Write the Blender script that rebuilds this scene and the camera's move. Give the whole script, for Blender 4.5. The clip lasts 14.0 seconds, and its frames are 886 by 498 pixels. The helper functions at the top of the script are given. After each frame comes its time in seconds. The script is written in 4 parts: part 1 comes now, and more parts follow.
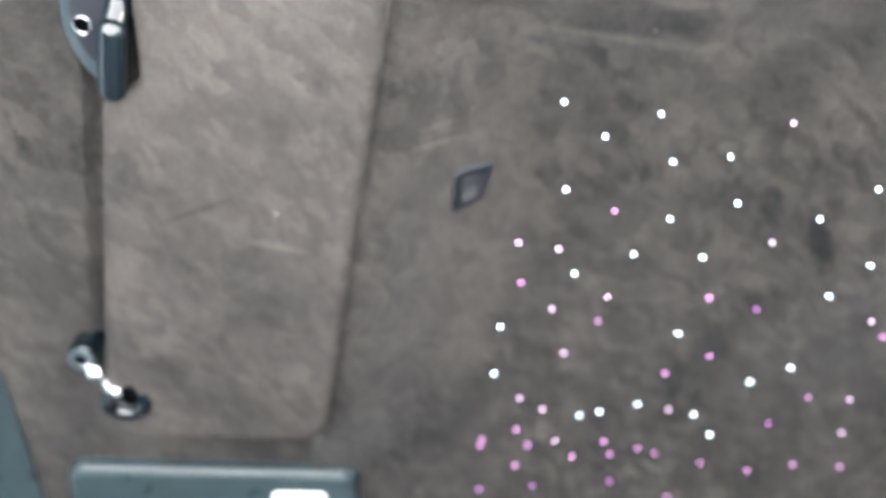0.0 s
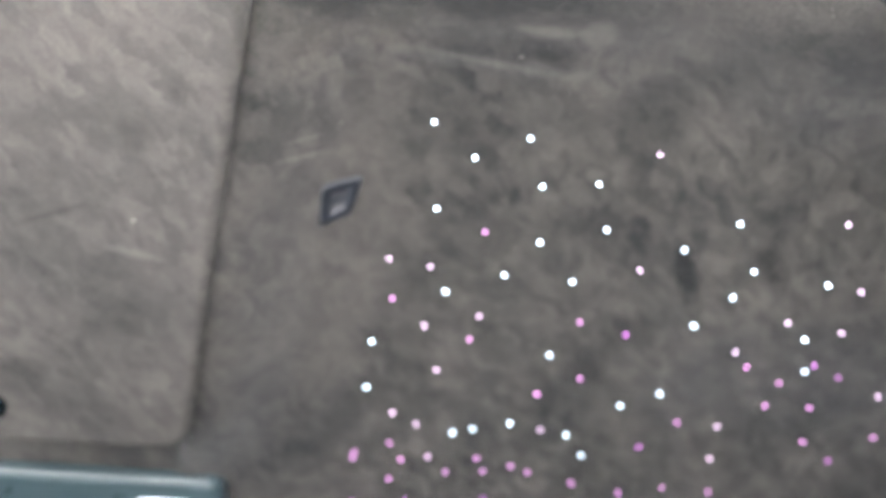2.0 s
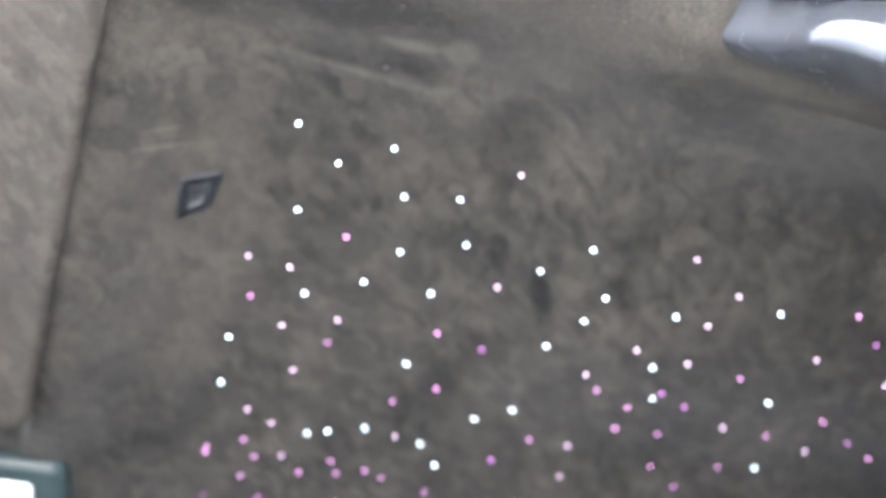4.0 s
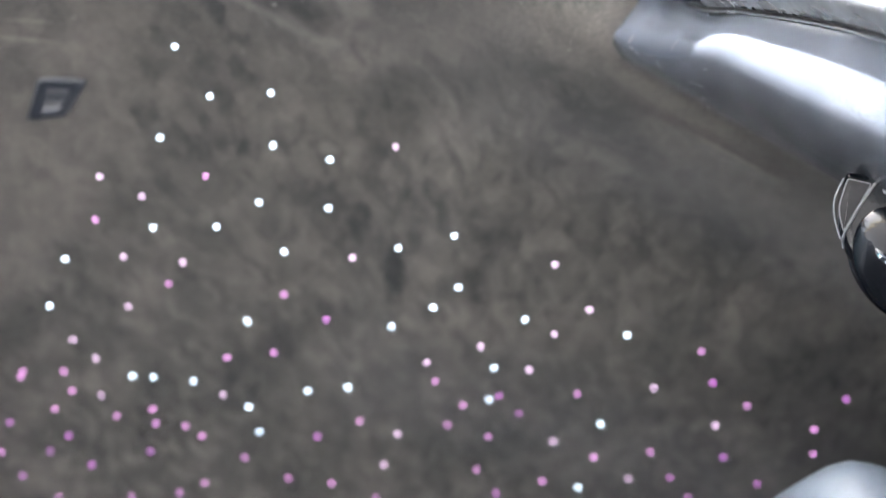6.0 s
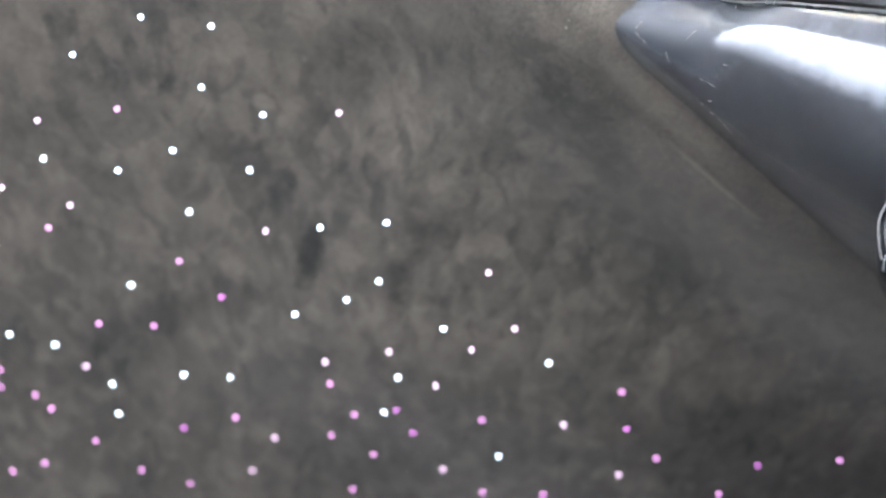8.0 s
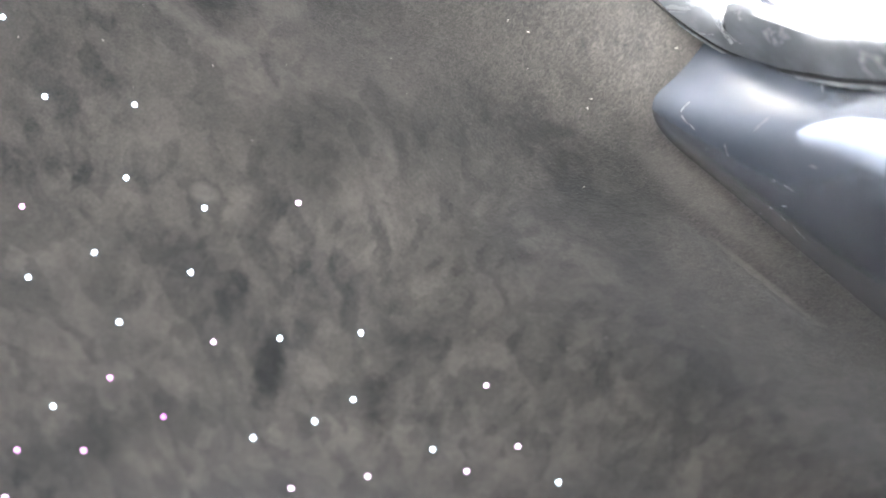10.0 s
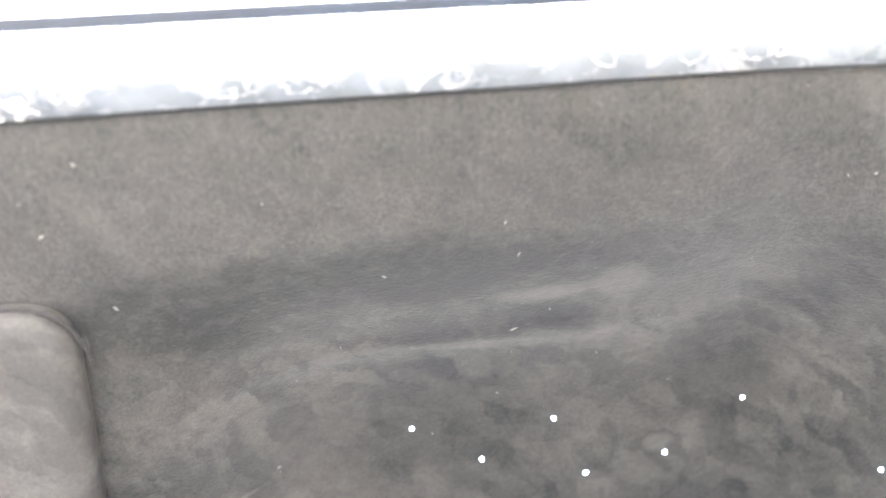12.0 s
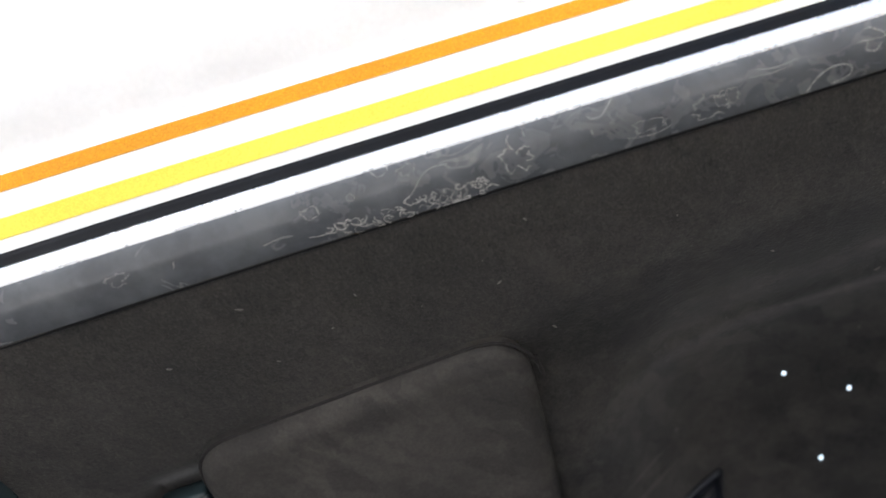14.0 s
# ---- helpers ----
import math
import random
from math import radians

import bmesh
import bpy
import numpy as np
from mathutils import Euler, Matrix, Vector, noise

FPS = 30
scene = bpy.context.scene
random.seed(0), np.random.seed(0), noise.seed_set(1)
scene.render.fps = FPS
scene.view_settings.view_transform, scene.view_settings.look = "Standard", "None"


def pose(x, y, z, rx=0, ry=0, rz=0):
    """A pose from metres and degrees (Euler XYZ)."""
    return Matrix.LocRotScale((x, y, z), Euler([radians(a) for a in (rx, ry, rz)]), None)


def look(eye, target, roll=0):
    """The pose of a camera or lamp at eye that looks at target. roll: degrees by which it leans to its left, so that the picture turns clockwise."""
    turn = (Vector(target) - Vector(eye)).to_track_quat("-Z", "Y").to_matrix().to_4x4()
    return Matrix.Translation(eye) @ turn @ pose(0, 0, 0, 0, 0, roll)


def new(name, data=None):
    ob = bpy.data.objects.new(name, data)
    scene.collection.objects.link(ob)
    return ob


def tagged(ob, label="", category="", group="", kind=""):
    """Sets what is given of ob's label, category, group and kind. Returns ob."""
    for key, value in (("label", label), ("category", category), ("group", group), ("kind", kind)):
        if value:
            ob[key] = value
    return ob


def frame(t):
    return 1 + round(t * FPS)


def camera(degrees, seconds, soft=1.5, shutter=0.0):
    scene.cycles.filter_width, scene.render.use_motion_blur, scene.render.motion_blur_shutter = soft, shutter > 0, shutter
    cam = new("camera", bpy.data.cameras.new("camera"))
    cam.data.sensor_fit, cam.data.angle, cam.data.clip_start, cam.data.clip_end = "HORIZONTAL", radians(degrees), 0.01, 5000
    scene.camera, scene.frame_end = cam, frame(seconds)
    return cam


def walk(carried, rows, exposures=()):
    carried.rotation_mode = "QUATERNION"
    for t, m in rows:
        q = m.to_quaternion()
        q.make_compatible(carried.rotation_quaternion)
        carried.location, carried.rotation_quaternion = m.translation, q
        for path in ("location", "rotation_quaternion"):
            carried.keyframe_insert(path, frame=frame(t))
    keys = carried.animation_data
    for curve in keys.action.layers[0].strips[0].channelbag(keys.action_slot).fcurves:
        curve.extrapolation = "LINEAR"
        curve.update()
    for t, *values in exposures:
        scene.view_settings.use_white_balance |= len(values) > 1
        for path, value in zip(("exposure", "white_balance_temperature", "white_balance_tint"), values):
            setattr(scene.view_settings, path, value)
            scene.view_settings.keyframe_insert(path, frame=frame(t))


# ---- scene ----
# fixed-focus compact camera: near things are sharp, the far headliner is soft
cam = camera(44.76, 14.0)
cam.data.dof.use_dof = True
cam.data.dof.focus_distance = 0.40
cam.data.dof.aperture_fstop = 6.6
ROWS = [
    (0.0, (-0.0006, 0.0099, 0.8267), (-0.0073, -0.3524, 1.3049), 0.21),
    (0.5, (-0.0143, 0.0074, 0.8278), (-0.0214, -0.3563, 1.3049), 0.92),
    (1.0, (-0.0279, 0.0112, 0.8313), (-0.0454, -0.3487, 1.3110), 0.03),
    (1.5, (-0.0393, 0.0159, 0.8331), (-0.0657, -0.3465, 1.3106), -0.17),
    (2.0, (-0.0494, 0.0199, 0.8345), (-0.0878, -0.3406, 1.3125), -1.11),
    (2.5, (-0.0560, 0.0244, 0.8329), (-0.1009, -0.3343, 1.3118), -0.91),
    (3.0, (-0.0662, 0.0300, 0.8348), (-0.1232, -0.3279, 1.3130), -1.02),
    (3.5, (-0.0797, 0.0330, 0.8351), (-0.1493, -0.3237, 1.3125), -1.79),
    (6.0, (-0.1194, 0.0106, 0.8357), (-0.2571, -0.3235, 1.3146), 1.14),
    (6.5, (-0.1237, -0.0045, 0.8368), (-0.2851, -0.3255, 1.3174), 0.43),
    (7.0, (-0.1139, -0.0287, 0.8392), (-0.2949, -0.3348, 1.3224), 1.09),
    (7.5, (-0.1133, -0.0491, 0.8502), (-0.3048, -0.3389, 1.3394), 1.69),
    (10.0, (-0.1163, -0.0875, 0.9917), (-0.3279, -0.3545, 1.4856), -4.57),
    (10.5, (-0.1318, -0.0768, 1.0128), (-0.2760, -0.3774, 1.5117), -5.18),
    (11.0, (-0.1156, -0.0609, 1.0307), (-0.2169, -0.3737, 1.5326), -8.98),
    (11.5, (-0.0926, -0.0411, 1.0518), (-0.1480, -0.3652, 1.5536), -10.55),
    (12.0, (-0.0893, -0.0113, 1.0611), (-0.1113, -0.3293, 1.5694), -12.10),
    (12.5, (-0.0650, 0.0184, 1.0655), (-0.0440, -0.2862, 1.5820), -11.77),
    (13.0, (-0.0416, 0.0436, 1.0631), (-0.0022, -0.2621, 1.5778), -12.65),
    (13.5, (-0.0226, 0.0602, 1.0533), (0.0347, -0.2470, 1.5655), -11.71),
    (14.0, (-0.0113, 0.0577, 1.0377), (0.0570, -0.2658, 1.5384), -11.11),
]

EXPOSURES = [(t, stops, 6120, 10) for t, stops in ((0.0, 5.72), (2.0, 5.74), (3.5, 5.69), (6.0, 5.54), (7.0, 5.42), (7.5, 5.54), (10.0, 5.96), (11.0, 5.87), (11.5, 5.98),
                                                     (12.0, 6.06), (12.5, 5.92), (13.0, 4.8), (13.5, 3.5), (14.0, 2.62))]
walk(cam, [(t, look(eye, aim, roll)) for t, eye, aim, roll in ROWS], EXPOSURES)

# ---- world and sun ----
SUN_ELEV, SUN_AZ = 46.0, 57.0     # azimuth from the +y side towards the car's nose
world = bpy.data.worlds.new("sky")
scene.world = world
world.use_nodes = True
wn = world.node_tree.nodes
sky = wn.new("ShaderNodeTexSky")
sky.sky_type = "NISHITA"
sky.sun_disc = False
sky.dust_density = 4.0
sky.sun_elevation = radians(SUN_ELEV)
sky.sun_rotation = radians(SUN_AZ)
world.node_tree.links.new(sky.outputs[0], wn["Background"].inputs[0])
wn["Background"].inputs[1].default_value = 0.125
sun_data = bpy.data.lights.new("sun", "SUN")
sun_data.energy, sun_data.angle, sun_data.color = 5.0, radians(0.5), (1.0, 0.95, 0.88)
sun = new("sun", sun_data)
sa, se = radians(SUN_AZ), radians(SUN_ELEV)
sun.matrix_world = look((0, 0, 0), (-math.sin(sa) * math.cos(se), -math.cos(sa) * math.cos(se), -math.sin(se)))


# ---- material helpers ----
def material(name, colour=(0.5, 0.5, 0.5), rough=0.5, metal=0.0):
    m = bpy.data.materials.new(name)
    m.use_nodes = True
    b = m.node_tree.nodes["Principled BSDF"]
    b.inputs["Base Color"].default_value = (*colour, 1)
    b.inputs["Roughness"].default_value = rough
    b.inputs["Metallic"].default_value = metal
    return m, m.node_tree.nodes, m.node_tree.links, b


def noise_node(n, l, scale, detail=4.0, rough=0.55, distort=0.0, stretch=(1, 1, 1), turn=(0, 0, 0)):
    co = n.new("ShaderNodeTexCoord")
    mp = n.new("ShaderNodeMapping")
    mp.inputs["Scale"].default_value = stretch
    mp.inputs["Rotation"].default_value = [radians(a) for a in turn]
    l.new(co.outputs["Object"], mp.inputs[0])
    t = n.new("ShaderNodeTexNoise")
    t.inputs["Scale"].default_value = scale
    t.inputs["Detail"].default_value = detail
    t.inputs["Roughness"].default_value = rough
    t.inputs["Distortion"].default_value = distort
    l.new(mp.outputs[0], t.inputs["Vector"])
    return t.outputs[0]


def ramp(n, l, src, *stops):
    r = n.new("ShaderNodeValToRGB")
    e = r.color_ramp.elements
    while len(e) < len(stops):
        e.new(0.5)
    for k, (pos, c) in zip(e, stops):
        k.position = pos
        k.color = (*c, 1) if len(c) == 3 else c
    l.new(src, r.inputs[0])
    return r.outputs[0]


def mix(n, l, fac, a, b, mode="MIX"):
    m = n.new("ShaderNodeMix")
    m.data_type, m.blend_type = "RGBA", mode
    for sock, v in ((m.inputs[0], fac), (m.inputs[6], a), (m.inputs[7], b)):
        if hasattr(v, "links"):
            l.new(v, sock)
        elif isinstance(v, (int, float)):
            sock.default_value = v
        else:
            sock.default_value = (*v, 1)
    return m.outputs[2]


def calc(n, l, op, a, b=0.0, c=0.0):
    m = n.new("ShaderNodeMath")
    m.operation = op
    for sock, v in zip(m.inputs, (a, b, c)):
        if hasattr(v, "links"):
            l.new(v, sock)
        else:
            sock.default_value = v
    return m.outputs[0]


def bump(n, l, bsdf, height, strength=0.3, dist=0.001, under=None):
    b = n.new("ShaderNodeBump")
    b.inputs["Strength"].default_value = strength
    b.inputs["Distance"].default_value = dist
    l.new(height, b.inputs["Height"])
    if under is not None:
        l.new(under, b.inputs["Normal"])
    l.new(b.outputs[0], bsdf.inputs["Normal"])
    return b.outputs[0]


def mottled(name, dark, light, rough, scale, metal=0.0, bump_scale=600, bump_strength=0.15, coat=0.0):
    m, n, l, b = material(name, light, rough, metal)
    big = noise_node(n, l, scale, 5, 0.6)
    fine = noise_node(n, l, scale * 9, 3, 0.6)
    f = calc(n, l, "MULTIPLY_ADD", fine, 0.35, calc(n, l, "MULTIPLY", big, 0.65))
    l.new(ramp(n, l, f, (0.35, dark), (0.65, light)), b.inputs["Base Color"])
    rr = ramp(n, l, big, (0.3, (rough * 0.75,) * 3), (0.7, (min(1, rough * 1.3),) * 3))
    l.new(rr, b.inputs["Roughness"])
    bump(n, l, b, noise_node(n, l, bump_scale, 3), bump_strength, 0.0006)
    b.inputs["Coat Weight"].default_value = coat
    return m


# ---- materials ----
def ragged(n, l, scale, stretch, turn, sway, fray):
    """Brush-stroke patches of even tone: stretched cells with swaying, frayed borders; gives 0..1 a patch."""
    co = n.new("ShaderNodeTexCoord")
    at = co.outputs["Object"]
    for size, far in ((34, sway), (330, fray)):
        w = n.new("ShaderNodeTexNoise")
        w.inputs["Scale"].default_value = size
        w.inputs["Detail"].default_value = 2.0
        l.new(co.outputs["Object"], w.inputs["Vector"])
        push = n.new("ShaderNodeVectorMath")
        push.operation = "MULTIPLY_ADD"
        push.inputs[1].default_value = (far, far, 0.0)
        l.new(w.outputs["Color"], push.inputs[0])
        l.new(at, push.inputs[2])
        at = push.outputs[0]
    mp = n.new("ShaderNodeMapping")
    mp.vector_type = "TEXTURE"
    mp.inputs["Rotation"].default_value = (0, 0, radians(turn))
    mp.inputs["Scale"].default_value = stretch
    l.new(at, mp.inputs[0])
    v = n.new("ShaderNodeTexVoronoi")
    v.feature = "SMOOTH_F1"
    v.inputs["Scale"].default_value = scale
    v.inputs["Smoothness"].default_value = 0.32
    l.new(mp.outputs[0], v.inputs["Vector"])
    one = n.new("ShaderNodeSeparateXYZ")
    l.new(v.outputs["Color"], one.inputs[0])
    return one.outputs[0]


def suede(name, dark, light, smooth_edge=False, sheen=0.0, marks=()):
    """Grey-brown brushed suede: the nap lies in patches and strokes, with marks (x, y, along, across, turn, depth) of
    nap and of painted-in shade.
    """
    m, n, l, b = material(name, light, 0.95)
    patch = ragged(n, l, 92, (0.85, 1.9, 1.0), -42, 0.020, 0.0050)
    dab = ragged(n, l, 150, (0.8, 2.2, 1.0), -18, 0.015, 0.0045)
    broad = noise_node(n, l, 11, 3, 0.55, 0.5)
    mottle = noise_node(n, l, 85, 4, 0.6, 0.8)
    pile = noise_node(n, l, 780, 3, 0.7)
    grain = noise_node(n, l, 300, 3, 0.7, 1.2)
    lean = ramp(n, l, patch, (0.20, (0, 0, 0)), (0.42, (0.50, 0.50, 0.50)), (0.62, (0.60, 0.60, 0.60)), (0.85, (1, 1, 1)))
    dabs = ramp(n, l, dab, (0.18, (0, 0, 0)), (0.34, (0.60, 0.60, 0.60)), (0.70, (0.70, 0.70, 0.70)), (0.9, (1, 1, 1)))
    f = calc(n, l, "MULTIPLY", calc(n, l, "SUBTRACT", lean, 0.54), SUEDE_PATCH)
    where = ramp(n, l, noise_node(n, l, 17, 2, 0.5, 0.4, turn=(0, 0, 63)), (0.42, (0.12, 0.12, 0.12)), (0.58, (1, 1, 1)))
    f = calc(n, l, "MULTIPLY_ADD", calc(n, l, "MULTIPLY", calc(n, l, "SUBTRACT", dabs, 0.62), where), SUEDE_DAB, f)
    f = calc(n, l, "MULTIPLY_ADD", calc(n, l, "SUBTRACT", broad, 0.5), 0.34, f)
    f = calc(n, l, "MULTIPLY_ADD", calc(n, l, "SUBTRACT", mottle, 0.5), 0.16, f)
    if smooth_edge:
        away = n.new("ShaderNodeMapRange")
        away.interpolation_type = "SMOOTHSTEP"
        for k, v in ((1, 0.10), (2, 0.03), (3, 0.36), (4, 1.0)):
            away.inputs[k].default_value = v
        side = n.new("ShaderNodeTexCoord")
        part_of = n.new("ShaderNodeSeparateXYZ")
        l.new(side.outputs["Object"], part_of.inputs[0])
        l.new(calc(n, l, "SUBTRACT", calc(n, l, "ADD", part_of.outputs[1], 0.2925), calc(n, l, "MULTIPLY", part_of.outputs[0], 0.083)), away.inputs[0])
        f = calc(n, l, "MULTIPLY", f, away.outputs[0])
        raised = calc(n, l, "SUBTRACT", 1.25, away.outputs[0])
    f = calc(n, l, "ADD", f, 0.490)
    f = calc(n, l, "MULTIPLY_ADD", calc(n, l, "SUBTRACT", grain, 0.5), 0.10, f)
    f = calc(n, l, "MULTIPLY_ADD", calc(n, l, "SUBTRACT", pile, 0.5), 0.16, f)
    if smooth_edge:
        nap = calc(n, l, "MULTIPLY", calc(n, l, "SUBTRACT", noise_node(n, l, 620, 3, 0.7, 1.6, (1.0, 0.45, 1.0)), 0.5), raised)
        f = calc(n, l, "MULTIPLY_ADD", nap, 0.34, f)
    base = ramp(n, l, f, (0.35, dark), (0.480, tuple(0.6 * a + 0.4 * c for a, c in zip(dark, light))), (0.615, light))
    co = n.new("ShaderNodeTexCoord")
    sep = n.new("ShaderNodeSeparateXYZ")
    l.new(co.outputs["Object"], sep.inputs[0])
    wob = calc(n, l, "MULTIPLY_ADD", noise_node(n, l, 140, 3, 0.6), 0.45, calc(n, l, "MULTIPLY", noise_node(n, l, 24, 3, 0.6), 0.75))
    stir = ramp(n, l, noise_node(n, l, 120, 4, 0.65, 0.8), (0.36, (0.60, 0.60, 0.60)), (0.56, (1.15, 1.15, 1.15)))
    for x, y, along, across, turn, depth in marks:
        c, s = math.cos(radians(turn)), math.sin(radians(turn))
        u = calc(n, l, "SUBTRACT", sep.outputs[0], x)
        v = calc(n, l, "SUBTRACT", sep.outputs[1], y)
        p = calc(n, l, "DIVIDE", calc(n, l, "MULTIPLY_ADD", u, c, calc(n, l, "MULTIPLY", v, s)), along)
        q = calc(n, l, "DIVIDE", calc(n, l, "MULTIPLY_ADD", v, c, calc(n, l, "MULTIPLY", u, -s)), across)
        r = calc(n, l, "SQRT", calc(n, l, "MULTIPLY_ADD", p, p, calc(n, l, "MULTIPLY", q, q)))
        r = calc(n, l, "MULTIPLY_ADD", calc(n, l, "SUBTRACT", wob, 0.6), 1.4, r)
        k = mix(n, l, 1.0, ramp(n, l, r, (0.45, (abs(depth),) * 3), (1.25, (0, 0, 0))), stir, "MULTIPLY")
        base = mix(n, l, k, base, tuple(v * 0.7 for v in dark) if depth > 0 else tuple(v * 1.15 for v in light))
    l.new(base, b.inputs["Base Color"])
    b.inputs["Sheen Weight"].default_value = sheen
    b.inputs["Sheen Roughness"].default_value = 0.4
    b.inputs["Specular IOR Level"].default_value = 0.15
    worm = noise_node(n, l, 520, 2, 0.6, 1.2)
    bump(n, l, b, calc(n, l, "MULTIPLY_ADD", pile, 0.6, worm), 0.34, 0.0006)
    return m


SUEDE_PATCH, SUEDE_DAB = 0.074, 0.074
# dark nap strokes, and the shade of the valley by the rail painted dark
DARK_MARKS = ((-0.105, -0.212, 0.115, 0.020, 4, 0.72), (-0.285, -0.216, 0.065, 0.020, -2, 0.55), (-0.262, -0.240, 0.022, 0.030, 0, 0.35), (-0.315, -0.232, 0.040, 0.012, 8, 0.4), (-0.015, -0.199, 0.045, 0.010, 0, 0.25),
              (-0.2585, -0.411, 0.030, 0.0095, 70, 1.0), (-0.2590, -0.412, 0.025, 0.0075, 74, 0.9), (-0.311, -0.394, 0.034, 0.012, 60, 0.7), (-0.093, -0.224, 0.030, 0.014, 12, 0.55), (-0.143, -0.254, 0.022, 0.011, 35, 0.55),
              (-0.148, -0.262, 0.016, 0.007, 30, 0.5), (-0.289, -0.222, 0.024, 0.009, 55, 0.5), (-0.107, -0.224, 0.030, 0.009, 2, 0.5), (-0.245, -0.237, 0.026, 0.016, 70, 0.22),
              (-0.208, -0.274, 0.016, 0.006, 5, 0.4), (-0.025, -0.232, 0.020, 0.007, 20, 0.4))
# more of the rail valley's shade painted in, with dark nap further inside
SHADE_NAP_MARKS = ((-0.045, -0.216, 0.120, 0.030, 3, 0.42), (-0.035, -0.219, 0.050, 0.012, -3, 0.50), (-0.318, -0.243, 0.050, 0.015, 8, 0.45), (-0.240, -0.262, 0.020, 0.014, 30, 0.40), (-0.137, -0.251, 0.030, 0.008, 6, 0.5),
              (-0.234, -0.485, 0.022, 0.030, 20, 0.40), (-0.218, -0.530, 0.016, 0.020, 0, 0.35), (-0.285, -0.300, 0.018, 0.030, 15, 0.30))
# pale nap; the thin strokes paint the lit ridges of the folds
LIGHT_MARKS = ((-0.020, -0.440, 0.052, 0.190, 4, -0.30), (-0.140, -0.2375, 0.024, 0.007, 2, -0.6), (-0.166, -0.2385, 0.012, 0.014, 0, -0.5), (0.0, -0.170, 0.006, 0.024, -20, -0.22), (-0.006, -0.320, 0.014, 0.0018, 4, -0.7),
               (-0.005, -0.3325, 0.018, 0.0022, 6, -0.7), (-0.105, -0.266, 0.070, 0.0040, 10, -0.4), (-0.380, -0.2155, 0.040, 0.0020, 7, -0.6), (-0.335, -0.1985, 0.060, 0.009, 8, -0.40), (-0.188, -0.349, 0.007, 0.006, 0, -0.5))
VISOR_MARKS = ((0.205, -0.455, 0.004, 0.014, 0, 0.5), (0.17, -0.485, 0.020, 0.012, 10, 0.5), (0.10, -0.44, 0.012, 0.022, 0, 0.35), (0.085, -0.30, 0.014, 0.018, 30, 0.35),
               (0.14, -0.36, 0.028, 0.0025, 158, 0.4), (0.09, -0.385, 0.02, 0.005, 15, -0.5))
MAT_LINER = suede("headliner_suede", (0.0110, 0.0115, 0.0123), (0.0685, 0.0633, 0.0568), True, 0.28, marks=DARK_MARKS + SHADE_NAP_MARKS + LIGHT_MARKS)
MAT_VISOR = suede("visor_suede", (0.0280, 0.0270, 0.0264), (0.0765, 0.0712, 0.0650), marks=VISOR_MARKS)


def scuffed_plastic():
    """Smooth slate-blue plastic with a fine grain, a little cloudy and wiped."""
    m, n, l, b = material("slate_trim_plastic", (0.03, 0.035, 0.043), 0.2)
    cloud = noise_node(n, l, 35, 4, 0.6)
    base = ramp(n, l, cloud, (0.35, (0.0250, 0.0295, 0.0375)), (0.65, (0.0320, 0.0365, 0.0455)))
    l.new(base, b.inputs["Base Color"])
    wipe = noise_node(n, l, 60, 3, 0.6, 0.3, (1.0, 1.0, 0.12))
    l.new(ramp(n, l, wipe, (0.35, (0.17, 0.17, 0.17)), (0.65, (0.27, 0.27, 0.27))), b.inputs["Roughness"])
    b.inputs["Specular IOR Level"].default_value = 0.62
    bump(n, l, b, noise_node(n, l, 1400, 2, 0.6), 0.16, 0.0003)
    return m


MAT_TRIM = scuffed_plastic()
MAT_TEAL = mottled("teal_grey_plastic", (0.026, 0.042, 0.047), (0.038, 0.058, 0.064), 0.33, 60)
MAT_DARK = mottled("black_plastic", (0.0010, 0.0012, 0.0016), (0.0020, 0.0023, 0.0030), 0.07, 50)
MAT_RUBBER = mottled("black_rubber", (0.0026, 0.0026, 0.0030), (0.0060, 0.0058, 0.0066), 0.5, 40)
MAT_RUBBER.node_tree.nodes["Principled BSDF"].inputs["IOR"].default_value = 1.2
MAT_DARK.node_tree.nodes["Principled BSDF"].inputs["IOR"].default_value = 1.2
MAT_CHROME = mottled("chrome", (0.75, 0.76, 0.78), (0.88, 0.88, 0.89), 0.12, 60, metal=1.0, bump_strength=0.03)
MAT_BEZEL = mottled("slate_plastic", (0.012, 0.014, 0.019), (0.018, 0.021, 0.027), 0.40, 90)
MAT_SLAT = mottled("grey_plastic", (0.036, 0.036, 0.038), (0.052, 0.052, 0.054), 0.5, 90)
MAT_LEATHER = mottled("pale_leather", (0.040, 0.050, 0.064), (0.054, 0.066, 0.083), 0.5, 25, bump_scale=350, bump_strength=0.3)
MAT_BELT = mottled("belt_webbing", (0.0045, 0.0050, 0.0065), (0.0080, 0.0090, 0.0110), 0.7, 200, bump_scale=1200, bump_strength=0.5)
# set this dark to cut light bounced up from unseen panels
MAT_PANEL = mottled("dark_interior_panel", (0.008, 0.008, 0.009), (0.014, 0.014, 0.015), 0.7, 12)
MAT_ASPHALT = mottled("worn_asphalt", (0.075, 0.074, 0.073), (0.13, 0.128, 0.125), 0.9, 1.4, bump_scale=90, bump_strength=0.3)
MAT_LENS = material("frosted_lens", (0.85, 0.87, 0.9), 0.25)[0]


